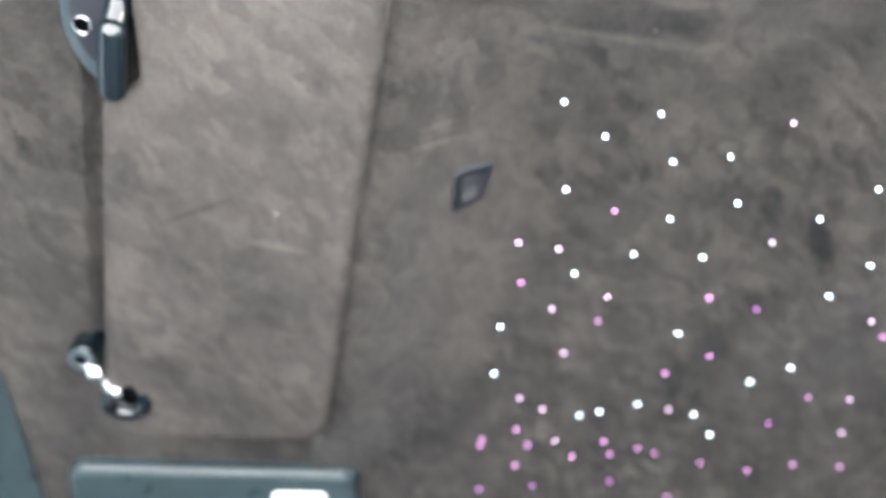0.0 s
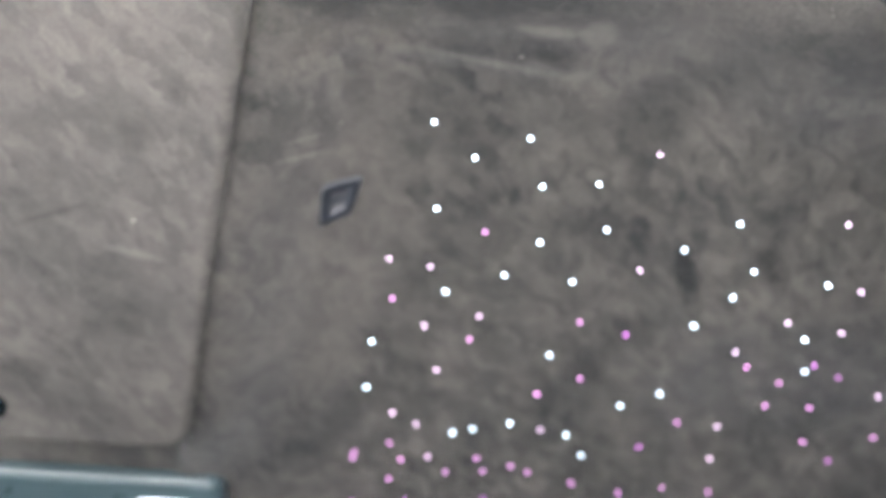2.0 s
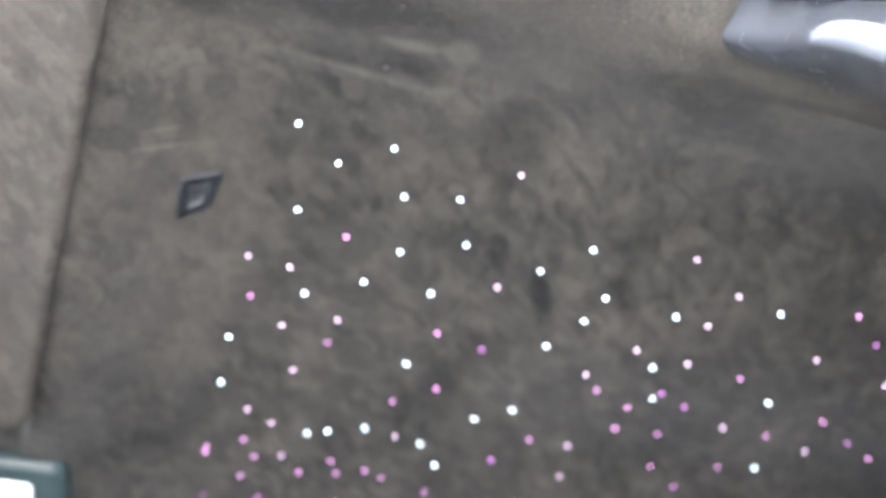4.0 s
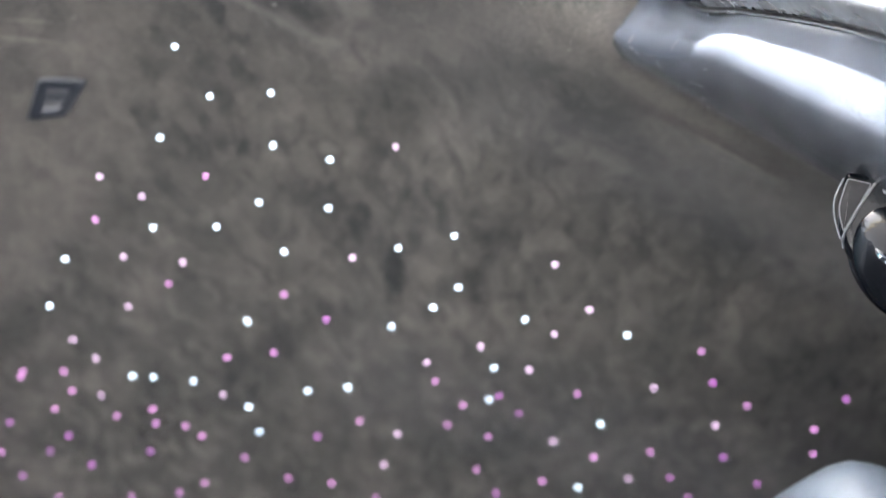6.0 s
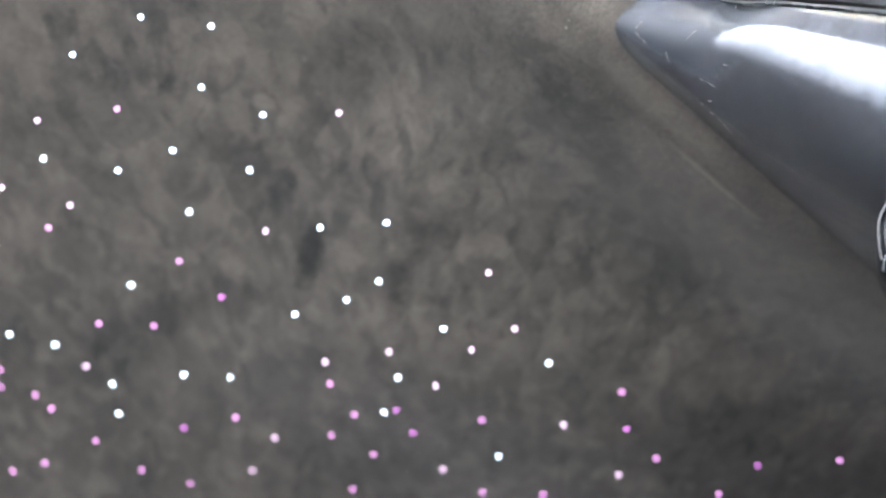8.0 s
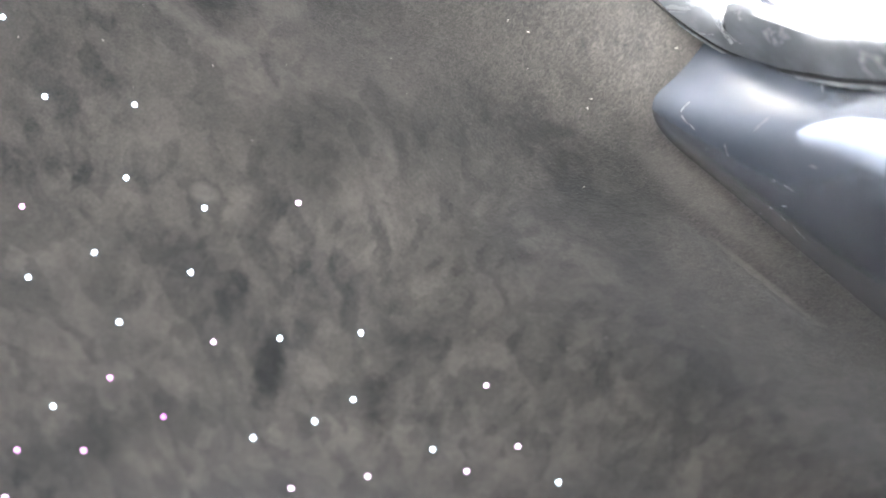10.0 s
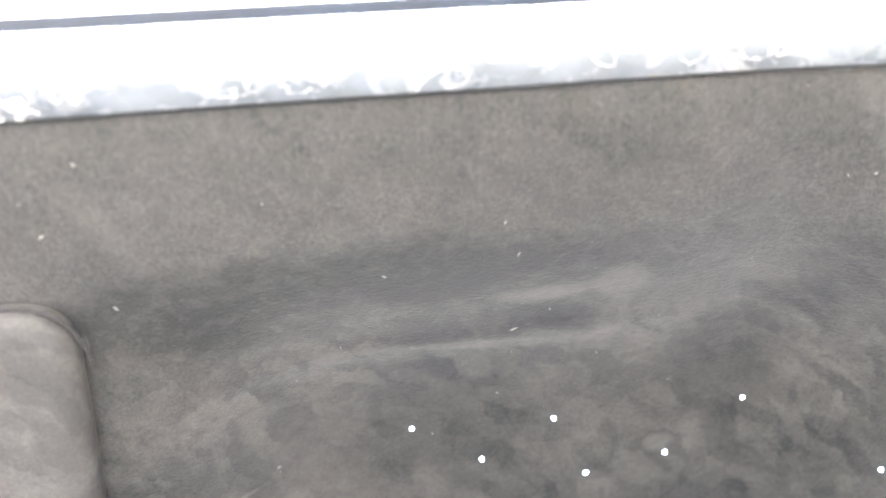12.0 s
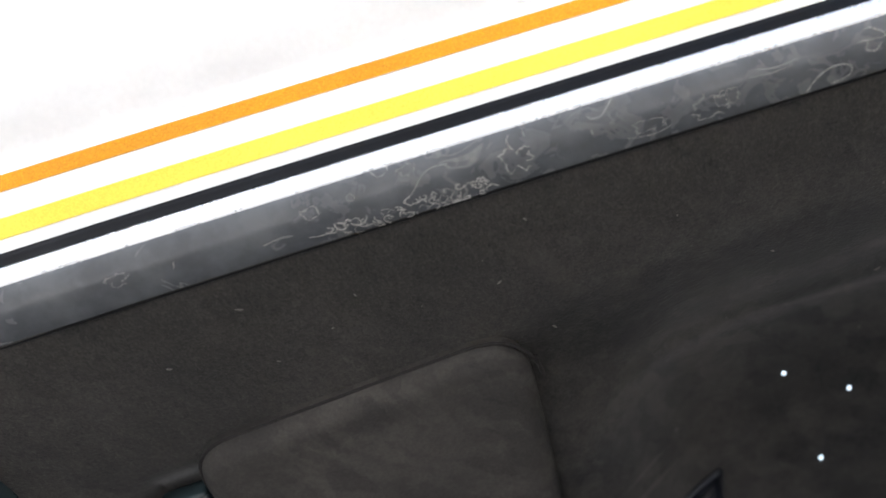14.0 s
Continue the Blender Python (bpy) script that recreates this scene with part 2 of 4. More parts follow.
def flake_paint(name, dark, light):
    m, n, l, b = material(name, light, 0.28)
    fl = noise_node(n, l, 1500, 2, 0.8)
    broad = noise_node(n, l, 20, 3, 0.6)
    f = calc(n, l, "MULTIPLY_ADD", fl, 0.7, calc(n, l, "MULTIPLY", broad, 0.3))
    l.new(ramp(n, l, f, (0.38, dark), (0.62, light)), b.inputs["Base Color"])
    b.inputs["Specular IOR Level"].default_value = 0.25
    b.inputs["Coat Weight"].default_value = 0.1
    b.inputs["Coat Roughness"].default_value = 0.08
    bump(n, l, b, fl, 0.12, 0.0004)
    return m


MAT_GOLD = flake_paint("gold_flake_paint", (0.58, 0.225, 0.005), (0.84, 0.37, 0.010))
# brighter copy of the gold paint; the inner stripe's light is in its yellow
MAT_GOLD_LIT = flake_paint("lit_gold_flake_paint", (0.76, 0.56, 0.050), (0.91, 0.73, 0.085))


def tint_film(name, tint):
    """Window glass under dark film: it lets a little light through and mirrors a little."""
    m = bpy.data.materials.new(name)
    m.use_nodes = True
    n, l = m.node_tree.nodes, m.node_tree.links
    clear, gloss, both = n.new("ShaderNodeBsdfTransparent"), n.new("ShaderNodeBsdfGlossy"), n.new("ShaderNodeMixShader")
    clear.inputs[0].default_value = (*tint, 1)
    gloss.inputs["Roughness"].default_value = 0.03
    both.inputs[0].default_value = 0.06
    l.new(clear.outputs[0], both.inputs[1])
    l.new(gloss.outputs[0], both.inputs[2])
    l.new(both.outputs[0], n["Material Output"].inputs["Surface"])
    return m


# windscreen tint is set to dim light on the front headliner
MAT_SCREEN = tint_film("tinted_windscreen", (0.28, 0.33, 0.34))
MAT_BAND = tint_film("shade_band_glass", (0.08, 0.15, 0.18))
# film on unseen windows, added to dim and blue the cabin's light
MAT_FILM = tint_film("light_dimming_blue_film", (0.010, 0.026, 0.085))


def star_glow(name, colour, power):
    m, n, l, b = material(name, colour, 0.3)
    b.inputs["Emission Color"].default_value = (*colour, 1)
    b.inputs["Emission Strength"].default_value = power
    return m


def strip_plastic():
    """Satin grey sill strip with dried glue: patches and thin pale tide lines."""
    m, n, l, b = material("glue_stained_strip", (0.1, 0.1, 0.11), 0.3, 0.0)
    cell = noise_node(n, l, 46, 3, 0.55, 0.6)
    line = calc(n, l, "ABSOLUTE", calc(n, l, "SUBTRACT", cell, 0.57))
    line = ramp(n, l, line, (0.006, (1, 1, 1)), (0.016, (0, 0, 0)))
    where = ramp(n, l, noise_node(n, l, 23, 2), (0.58, (0, 0, 0)), (0.70, (0.28, 0.28, 0.28)))
    fleck = ramp(n, l, noise_node(n, l, 420, 3, 0.7), (0.40, (0.25, 0.25, 0.25)), (0.60, (1, 1, 1)))
    k = mix(n, l, 1.0, mix(n, l, 1.0, line, where, "MULTIPLY"), fleck, "MULTIPLY")
    film = ramp(n, l, noise_node(n, l, 60, 5, 0.65), (0.40, (0.074, 0.079, 0.086)), (0.66, (0.110, 0.117, 0.124)))
    co = n.new("ShaderNodeTexCoord")
    sep = n.new("ShaderNodeSeparateXYZ")
    l.new(co.outputs["Object"], sep.inputs[0])
    span = ramp(n, l, calc(n, l, "MULTIPLY_ADD", sep.outputs[0], 1.0, 0.5), (0.20, (0, 0, 0)), (0.30, (1, 1, 1)), (0.50, (1, 1, 1)), (0.58, (0, 0, 0)))
    haze = ramp(n, l, noise_node(n, l, 75, 4, 0.62, 0.9), (0.54, (0, 0, 0)), (0.585, (0.10, 0.10, 0.10)), (0.62, (0.03, 0.03, 0.03)), (0.70, (0.14, 0.14, 0.14)))
    haze = mix(n, l, 1.0, haze, span, "MULTIPLY")
    film = mix(n, l, haze, film, (0.25, 0.25, 0.245))
    l.new(mix(n, l, k, film, (0.42, 0.41, 0.385)), b.inputs["Base Color"])
    l.new(mix(n, l, mix(n, l, 1.0, k, haze, "ADD"), (0.27, 0.27, 0.27), (0.75, 0.75, 0.75)), b.inputs["Roughness"])
    bump(n, l, b, k, 0.25, 0.0006)
    return m


MAT_STRIP = strip_plastic()
MAT_PEARL = mottled("pearl_white_paint", (0.74, 0.74, 0.73), (0.82, 0.82, 0.81), 0.22, 40, bump_scale=900, bump_strength=0.02, coat=0.6)
# silver that stands for the highlight on the sill strip's rolled edge
MAT_LIP_HIGHLIGHT = mottled("strip_edge_highlight", (0.62, 0.63, 0.65), (0.78, 0.79, 0.80), 0.28, 80, metal=0.6, bump_strength=0.05)
MAT_GLUE = mottled("dried_glue", (0.20, 0.196, 0.188), (0.52, 0.51, 0.485), 0.8, 420, bump_scale=2000, bump_strength=0.4)
MAT_SCUFF = mottled("scuffed_plastic", (0.035, 0.037, 0.04), (0.15, 0.155, 0.16), 0.7, 600)
MAT_LINT = mottled("pale_lint", (0.08, 0.072, 0.065), (0.16, 0.15, 0.14), 0.9, 500)
MAT_GUN = mottled("dark_chrome", (0.22, 0.23, 0.25), (0.34, 0.35, 0.37), 0.13, 40, metal=1.0, bump_strength=0.05)
# teal plastic darkened to hold the shade on the pivot arm
MAT_HOOK = mottled("darkened_teal_plastic", (0.0045, 0.008, 0.0105), (0.0075, 0.0125, 0.016), 0.15, 60, coat=0.6)
MAT_SEAM = mottled("dark_sewn_seam", (0.0085, 0.0070, 0.0068), (0.017, 0.0145, 0.0135), 0.9, 500, bump_scale=1500, bump_strength=0.5)
# teal plastic made paler to hold the light on the console's edge
MAT_LIT_RIM = mottled("lit_rim_teal_plastic", (0.085, 0.102, 0.106), (0.115, 0.135, 0.140), 0.35, 90)
MAT_LINE = mottled("edge_line_plastic", (0.007, 0.0085, 0.011), (0.013, 0.015, 0.019), 0.35, 300)


# ---- mesh helpers ----
def part(name, bm, mat, parent=None, label="", smooth=True):
    me = bpy.data.meshes.new(name)
    bmesh.ops.recalc_face_normals(bm, faces=bm.faces)
    bm.to_mesh(me)
    bm.free()
    me.materials.append(mat)
    for p in me.polygons:
        p.use_smooth = smooth
    if smooth:
        me.set_sharp_from_angle(angle=radians(42))
    ob = new(name, me)
    if parent is not None:
        ob.parent = parent
        ob.matrix_parent_inverse = parent.matrix_world.inverted()
    return tagged(ob, label)


def thing(name, at, label, category, group="", kind=""):
    ob = new(name)
    ob.empty_display_size = 0.02
    ob.matrix_world = Matrix.Translation(at)
    bpy.context.view_layer.update()
    return tagged(ob, label, category, group, kind)


def sheet(fn, us, vs, thick, flip=1.0):
    """A solid sheet over the points fn(u, v), thickened along z by thick."""
    bm = bmesh.new()
    lo = [[bm.verts.new(fn(u, v)) for v in vs] for u in us]
    hi = [[bm.verts.new(Vector(fn(u, v)) + Vector((0, 0, thick * flip))) for v in vs] for u in us]
    a, b = len(us), len(vs)
    for i in range(a - 1):
        for j in range(b - 1):
            bm.faces.new((lo[i][j], lo[i + 1][j], lo[i + 1][j + 1], lo[i][j + 1]))
            bm.faces.new((hi[i][j], hi[i][j + 1], hi[i + 1][j + 1], hi[i + 1][j]))
    for i in range(a - 1):
        for j in (0, b - 1):
            bm.faces.new((lo[i][j], lo[i + 1][j], hi[i + 1][j], hi[i][j]))
    for j in range(b - 1):
        for i in (0, a - 1):
            bm.faces.new((lo[i][j], lo[i][j + 1], hi[i][j + 1], hi[i][j]))
    return bm


def box(x0, x1, y0, y1, z0, z1, r=0.0, seg=3):
    bm = bmesh.new()
    bmesh.ops.create_cube(bm, size=1.0, matrix=Matrix.Translation(((x0 + x1) / 2, (y0 + y1) / 2, (z0 + z1) / 2)) @ Matrix.Diagonal((x1 - x0, y1 - y0, z1 - z0, 1)))
    if r:
        bmesh.ops.bevel(bm, geom=bm.edges[:], offset=r, segments=seg, profile=0.5, affect="EDGES")
    return bm


def slab(outline, z0, z1, r=0.0, seg=3):
    """An upright prism over a flat outline of (x, y), its rims rounded by r."""
    bm = bmesh.new()
    f = bm.faces.new([bm.verts.new((x, y, z0)) for x, y in outline])
    ex = bmesh.ops.extrude_face_region(bm, geom=[f])
    bmesh.ops.translate(bm, verts=[v for v in ex["geom"] if isinstance(v, bmesh.types.BMVert)], vec=(0, 0, z1 - z0))
    if r:
        rim = [e for e in bm.edges if abs(e.verts[0].co.z - e.verts[1].co.z) < 1e-6]
        bmesh.ops.bevel(bm, geom=rim, offset=r, segments=seg, profile=0.5, affect="EDGES")
    return bm


def rounded(points, radii, n=7):
    """The outline of a polygon with rounded corners."""
    out = []
    k = len(points)
    for i in range(k):
        p, a, b = Vector(points[i]), Vector(points[i - 1]), Vector(points[(i + 1) % k])
        r = radii[i] if isinstance(radii, (list, tuple)) else radii
        s, e = p + (a - p).normalized() * r, p + (b - p).normalized() * r
        for j in range(n + 1):
            t = j / n
            out.append(tuple((1 - t) ** 2 * s + 2 * t * (1 - t) * p + t * t * e))
    return out


def tube(path, radius, n=10, flat=1.0):
    """A round (or flattened) bar along a path of points; radius a number or a function of 0..1."""
    bm = bmesh.new()
    pts = [Vector(p) for p in path]
    rings = []
    for i, p in enumerate(pts):
        d = (pts[min(i + 1, len(pts) - 1)] - pts[max(i - 1, 0)]).normalized()
        side = d.cross(Vector((0, 0, 1)))
        side = side.normalized() if side.length > 1e-4 else Vector((1, 0, 0))
        up = side.cross(d)
        r = radius(i / (len(pts) - 1)) if callable(radius) else radius
        rings.append([bm.verts.new(p + r * (math.cos(a) * side + flat * math.sin(a) * up)) for a in (2 * math.pi * k / n for k in range(n))])
    for a, b in zip(rings, rings[1:]):
        for k in range(n):
            bm.faces.new((a[k], a[(k + 1) % n], b[(k + 1) % n], b[k]))
    bm.faces.new(rings[0][::-1])
    bm.faces.new(rings[-1])
    return bm


def glide(points, n=8):
    """A smooth path through points (Catmull-Rom)."""
    p = [Vector(q) for q in points]
    p = [2 * p[0] - p[1], *p, 2 * p[-1] - p[-2]]
    out = []
    for i in range(1, len(p) - 2):
        for j in range(n):
            t = j / n
            out.append(0.5 * (2 * p[i] + (p[i + 1] - p[i - 1]) * t + (2 * p[i - 1] - 5 * p[i] + 4 * p[i + 1] - p[i + 2]) * t * t
                              + (3 * p[i] - p[i - 1] - 3 * p[i + 1] + p[i + 2]) * t ** 3))
    return out + [p[-2]]


def ease(v):
    v = min(1.0, max(0.0, v))
    return v * v * (3 - 2 * v)


# ---- the car's plan: x to the nose, y to the driver's door, z up from the ground ----
MID = -0.68


def rail(x):
    """The y of the headliner's edge at the driver's door."""
    return -0.1278 + 0.083 * max(x, -0.5)


Z_RAIL = ((0.30, 1.338), (0.15, 1.3455), (0.0, 1.347), (-0.12, 1.3465), (-0.22, 1.345), (-0.30, 1.338))


def rail_height(x):
    """The height of the strip along the driver's door."""
    x = min(max(x, Z_RAIL[-1][0]), Z_RAIL[0][0])
    return next(za + (zb - za) * (x - xa) / (xb - xa) for (xa, za), (xb, zb) in zip(Z_RAIL, Z_RAIL[1:]) if x >= xb)


def roof(x, y):
    """The height of the headliner's underside."""
    yy = MID + abs(y - MID)
    a = 1.4125 + 0.020 * ease((-0.33 - yy) / 0.32)
    d = max(0.0, yy + 0.325) / (rail(x) + 0.325)
    e = min(1.0, d)
    a -= 0.067 * (0.30 * e ** 3 * (6 * e * e - 15 * e + 10) + 0.55 * ease(d) + 0.15 * d)
    a -= (0.006 + 0.021 * ease((yy + 0.60) / 0.18)) * ease((-0.215 - x) / 0.075) * ease((-0.135 - yy) / 0.055)
    a -= 0.044 * ease((x + 0.08) / 0.16) * ease((-0.14 - yy) / 0.2)
    # recess behind the folded sun visor
    qx = abs(x - 0.0165 + 0.1465 * (yy + 0.187) - 0.0830) - 0.0590
    qy = abs(yy + 0.375) - 0.1595
    gap = math.hypot(max(qx, 0.0), max(qy, 0.0)) + min(max(qx, qy), 0.0) - 0.024
    xe = x - 0.017 + 0.1465 * (yy + 0.1915)
    a += 0.009 * ease((0.0025 - gap) / 0.006) * max(ease((xe - 0.002) / 0.012), ease((yy + 0.235) / 0.03)) * (1 - ease((yy + 0.222) / 0.020))
    # the liner swells towards the visor's inner edge
    a -= 0.018 * ease((xe + 0.070) / 0.066) * (1 - ease((xe - 0.001) / 0.012)) * ease((-0.20 - yy) / 0.08) * ease((yy + 0.66) / 0.12)
    a += (rail_height(max(x, -0.2)) - 1.3455) * min(1.0, d) ** 3
    # shallow folds in the cloth
    a -= 0.0009 * math.exp(-((yy + 0.262 - 0.06 * (x + 0.1)) / 0.007) ** 2) * ease((x + 0.22) / 0.06) * ease((0.02 - x) / 0.05)
    a -= 0.0014 * math.exp(-((yy + 0.2112 - 0.12 * (x + 0.342)) / 0.004) ** 2) * ease((-0.315 - x) / 0.03) * ease((x + 0.425) / 0.02)
    return a


def header(y):
    """The x of the headliner's front edge, at the top of the windscreen."""
    return 0.306 - 0.076 * ease((MID + abs(y - MID) + 0.45) / 0.28)


ground_bm = bmesh.new()
bmesh.ops.create_grid(ground_bm, x_segments=8, y_segments=8, size=400)
tagged(part("ground", ground_bm, MAT_ASPHALT), "worn sunlit asphalt ground under the car", "ground", kind="structure")


def liner_point(u, v):
    """u: 0 at the back, 1 at the windscreen; v: 0 at the driver's rail, 1 at the far rail."""
    x = -1.70 + u * 1.97
    y0 = rail(x)
    y = y0 + v * (2 * MID - 2 * y0)
    if u > 0.97:
        x = x + (header(y) - 0.27) * (u - 0.97) / 0.03
    return (x, y, roof(x, y))


US = [i / 60 * 0.60 for i in range(60)] + [0.60 + i / 200 * 0.40 for i in range(201)]
VS = [i / 160 * 0.55 for i in range(160)] + [0.55 + i / 40 * 0.45 for i in range(41)]
ceiling = part("ceiling", sheet(liner_point, US, VS, 0.005), MAT_LINER)
tagged(ceiling, "grey-brown brushed suede car headliner, patchy nap, rail valley shade painted in", "headliner", kind="structure")


def roof_skin(u, v):
    x, y, z = liner_point(u, v)
    k = 1 if v < 0.5 else -1
    y += k * 0.037 * abs(2 * v - 1) ** 6
    return (x - 0.012 * u, y, z + 0.050)


tagged(part("roof_panel", sheet(roof_skin, [i / 30 for i in range(31)], [i / 30 for i in range(31)], 0.004), MAT_PEARL),
       "pearl white car roof skin above the headliner", "car roof", kind="structure")

# unseen lower shell that closes the cabin and blocks light: floor, far side, back, front
tagged(part("floor", box(-1.9, 0.95, -1.33, -0.03, 0.20, 0.24), MAT_PANEL), "dark carpeted car floor", "car floor", kind="structure")
tagged(part("wall_side", box(-1.9, 0.95, -1.36, -1.31, 0.24, 0.93), MAT_PANEL), "dark far side door panels below the windows", "car side", kind="structure")
tagged(part("wall_back", box(-1.95, -1.9, -1.33, -0.03, 0.24, 1.0), MAT_PANEL), "dark rear bulkhead of the cabin", "car bulkhead", kind="structure")
tagged(part("wall_front", box(0.75, 0.95, -1.33, -0.03, 0.24, 0.92, 0.04), MAT_PANEL), "dark dashboard below the windscreen", "dashboard", kind="structure")
# sill added out of view to cut light from below the doorway
tagged(part("wall_sill", box(-0.47, 0.95, -0.07, -0.01, 0.20, 0.40, 0.01), MAT_PEARL), "unseen pearl white sill under the doorway, cuts light from below", "car sill", kind="structure")
tagged(part("wall_rear_side", box(-1.9, -0.47, -0.07, -0.02, 0.24, 0.93), MAT_PANEL), "dark rear side panel behind the door opening", "car side", kind="structure")

# unseen side and rear windows close the cabin; dark film added to dim light
for number, bounds, label in ((2, (-1.9, 0.30, -1.335, -1.330, 0.93, 1.42), "unseen far side windows, dark blue film added to dim light"),
                              (3, (-1.925, -1.92, -1.33, -0.03, 1.0, 1.42), "unseen rear window, dark blue film added to dim light"),
                              (4, (-1.9, -0.50, -0.05, -0.045, 0.93, 1.40), "unseen rear side window, dark blue film added to dim light")):
    tagged(part("window_%d" % number, box(*bounds), MAT_FILM), label, "car window", kind="structure")

# unseen roof frame that closes gaps between headliner and windows, added against light leaks
for name, bounds, label in (("roof_rail_rear", (-1.95, -1.62, -1.345, -0.03, 1.385, 1.430, 0.01), "unseen black roof rail over the rear window, blocks stray light"),
                            ("roof_rail_far", (-1.95, 0.36, -1.345, -1.185, 1.385, 1.430, 0.01), "unseen black roof rail over the far side windows, blocks stray light"),
                            ("roof_rail_near", (-1.95, -0.335, -0.175, -0.03, 1.385, 1.430, 0.01), "unseen black roof rail over the rear side window, blocks stray light")):
    tagged(part(name, box(*bounds), MAT_PANEL), label, "roof rail", kind="structure")
tagged(part("window_5", box(0.30, 0.94, -1.335, -1.330, 0.92, 1.30), MAT_FILM), "unseen far front quarter window, dark blue film added to dim light", "car window", kind="structure")

# ---- windscreen ----
screen = thing("window_1", (0.3, MID, 1.35), "sloping tinted windscreen in a grey frame", "windscreen", kind="structure")


def trim_wide(y):
    return 0.006 + 0.050 * ease((-0.25 - (MID + abs(y - MID))) / 0.15)


def screen_point(u, v):
    y = -0.13 + v * (2 * MID + 0.16)
    x = header(y) + trim_wide(y) - 0.002 + u * 0.60
    return (x, y, roof(0.26, y) + 0.002 - u * 0.42)


def trim_point(u, v):
    y = -0.13 + v * (2 * MID + 0.16)
    return (header(y) - 0.003 + u * trim_wide(y), y, roof(0.26, y) - 0.003 - 0.003 * math.sin(math.pi * u) - 0.006 * u)


part("shade_band", sheet(screen_point, [i / 30 for i in range(7)], [i / 20 for i in range(21)], 0.005), MAT_BAND, screen, "blue-green shade band")
part("pane", sheet(screen_point, [0.2 + i / 10 for i in range(9)], [i / 20 for i in range(21)], 0.005), MAT_SCREEN, screen)
part("window_frame", sheet(trim_point, [i / 6 for i in range(7)], [i / 60 for i in range(61)], 0.012), MAT_TEAL, screen)

# ---- door opening: strip, seal and painted jamb swept along rail and pillar ----
JAMB = glide([(0.62, rail(0.62) + 0.02, 1.20), (0.45, rail(0.45) + 0.004, 1.300), (0.30, rail(0.30), 1.338), (0.15, rail(0.15), 1.3455), (0.0, rail(0.0), 1.347),
              (-0.12, rail(-0.12), 1.3465), (-0.22, rail(-0.22), 1.345), (-0.275, rail(-0.275) - 0.001, 1.340), (-0.300, -0.1465, 1.322), (-0.302, -0.1295, 1.280),
              (-0.302, -0.1130, 1.245), (-0.302, -0.075, 1.150), (-0.305, -0.029, 1.00), (-0.31, -0.01, 0.80)], 10)


def taper(x):
    """The strip and jamb get narrower towards the pillar."""
    return 1 + 0.5 * min(max(x, -0.28), 0.3)


def swept(profile, swell=0.0):
    """Sweeps a section of (out, in) pairs along the door opening; out runs to the outside, in away from the opening.
    swell: how far the section's middle stands out into the opening along the pillar."""
    bm = bmesh.new()
    rows = []
    for i, p in enumerate(JAMB):
        d = (JAMB[min(i + 1, len(JAMB) - 1)] - JAMB[max(i - 1, 0)]).normalized()
        out = Vector((0, 1, 0))
        out = (out - d * out.dot(d)).normalized()
        back = d.cross(out)
        fat = swell * ease((1.346 - p.z) / 0.034) * (1 + 0.85 * ease((p.z - 1.275) / 0.032)) if p.x < 0 else 0.0
        rows.append([bm.verts.new(p + out * a * taper(p.x) - back * (b - fat * max(0.0, math.sin(math.pi * min(1.0, a / 0.021))) * (b < 0.006))) for a, b in profile])
    k = len(profile)
    for a, b in zip(rows, rows[1:]):
        for j in range(k):
            bm.faces.new((a[j], a[(j + 1) % k], b[(j + 1) % k], b[j]))
    bm.faces.new(rows[0])
    bm.faces.new(rows[-1][::-1])
    return bm


opening = thing("door_1", (0, -0.1, 1.35), "open driver's doorway, white jamb with gold stripes, grey sill strip", "doorway", kind="structure")
strip = [(-0.002, 0.004), (-0.002, 0.0005), (0.0, -0.0002), (0.002, -0.0007), (0.005, -0.0010), (0.008, -0.0010), (0.011, -0.0006), (0.0135, 0.0001), (0.0155, 0.0011), (0.0172, 0.0022), (0.0184, 0.0034),
         (0.0193, 0.0052), (0.0201, 0.0076), (0.0207, 0.0100),
         (0.0209, 0.0135), (0.012, 0.0135), (0.0, 0.012)]
# the swell is shaped to cast the sun patch's edge on the pillar trim
part("sill_strip", swept(strip, 0.0134), MAT_STRIP, opening, "grey plastic sill strip stained with dried glue")
# a black bead stands for the shaded gap between headliner and strip
part("seam", swept([(-0.0010, 0.0014), (-0.0010, -0.0009), (-0.0006, -0.0013), (-0.0001, -0.0010), (-0.0001, 0.0014)]), MAT_RUBBER, opening, "black bead put in for the shaded gap under the headliner's edge")
# the strip's rolled edge; its highlight is put in as a silver lip
lip_section = [(0.0184, 0.0034), (0.0194, 0.0038), (0.0207, 0.0066), (0.0215, 0.0096), (0.0216, 0.0140), (0.0200, 0.0140)]
part("lip_highlight", swept(lip_section), MAT_LIP_HIGHLIGHT, opening, "rolled edge of the sill strip, its highlight put in as silver")
seal = [(0.0213, 0.0190), (0.0215, 0.0103), (0.0219, 0.0099), (0.0224, 0.0110), (0.0227, 0.0119), (0.0231, 0.0124), (0.0235, 0.0136), (0.0236, 0.0190)]
part("door_seal", swept(seal), MAT_RUBBER, opening, "black rubber door seal")
# the jamb's outer ledge is added out of view to shade the pillar trim
jamb = [(0.0233, 0.050), (0.0233, 0.0160), (0.0238, 0.0153), (0.0268, 0.0172), (0.0274, 0.0178), (0.0322, 0.0226), (0.0327, 0.0232), (0.0380, 0.0286), (0.0384, 0.0292), (0.0421, 0.0330),
        (0.0427, 0.0338), (0.0438, 0.0400), (0.0640, 0.0440), (0.0660, 0.0465), (0.0640, 0.0505)]
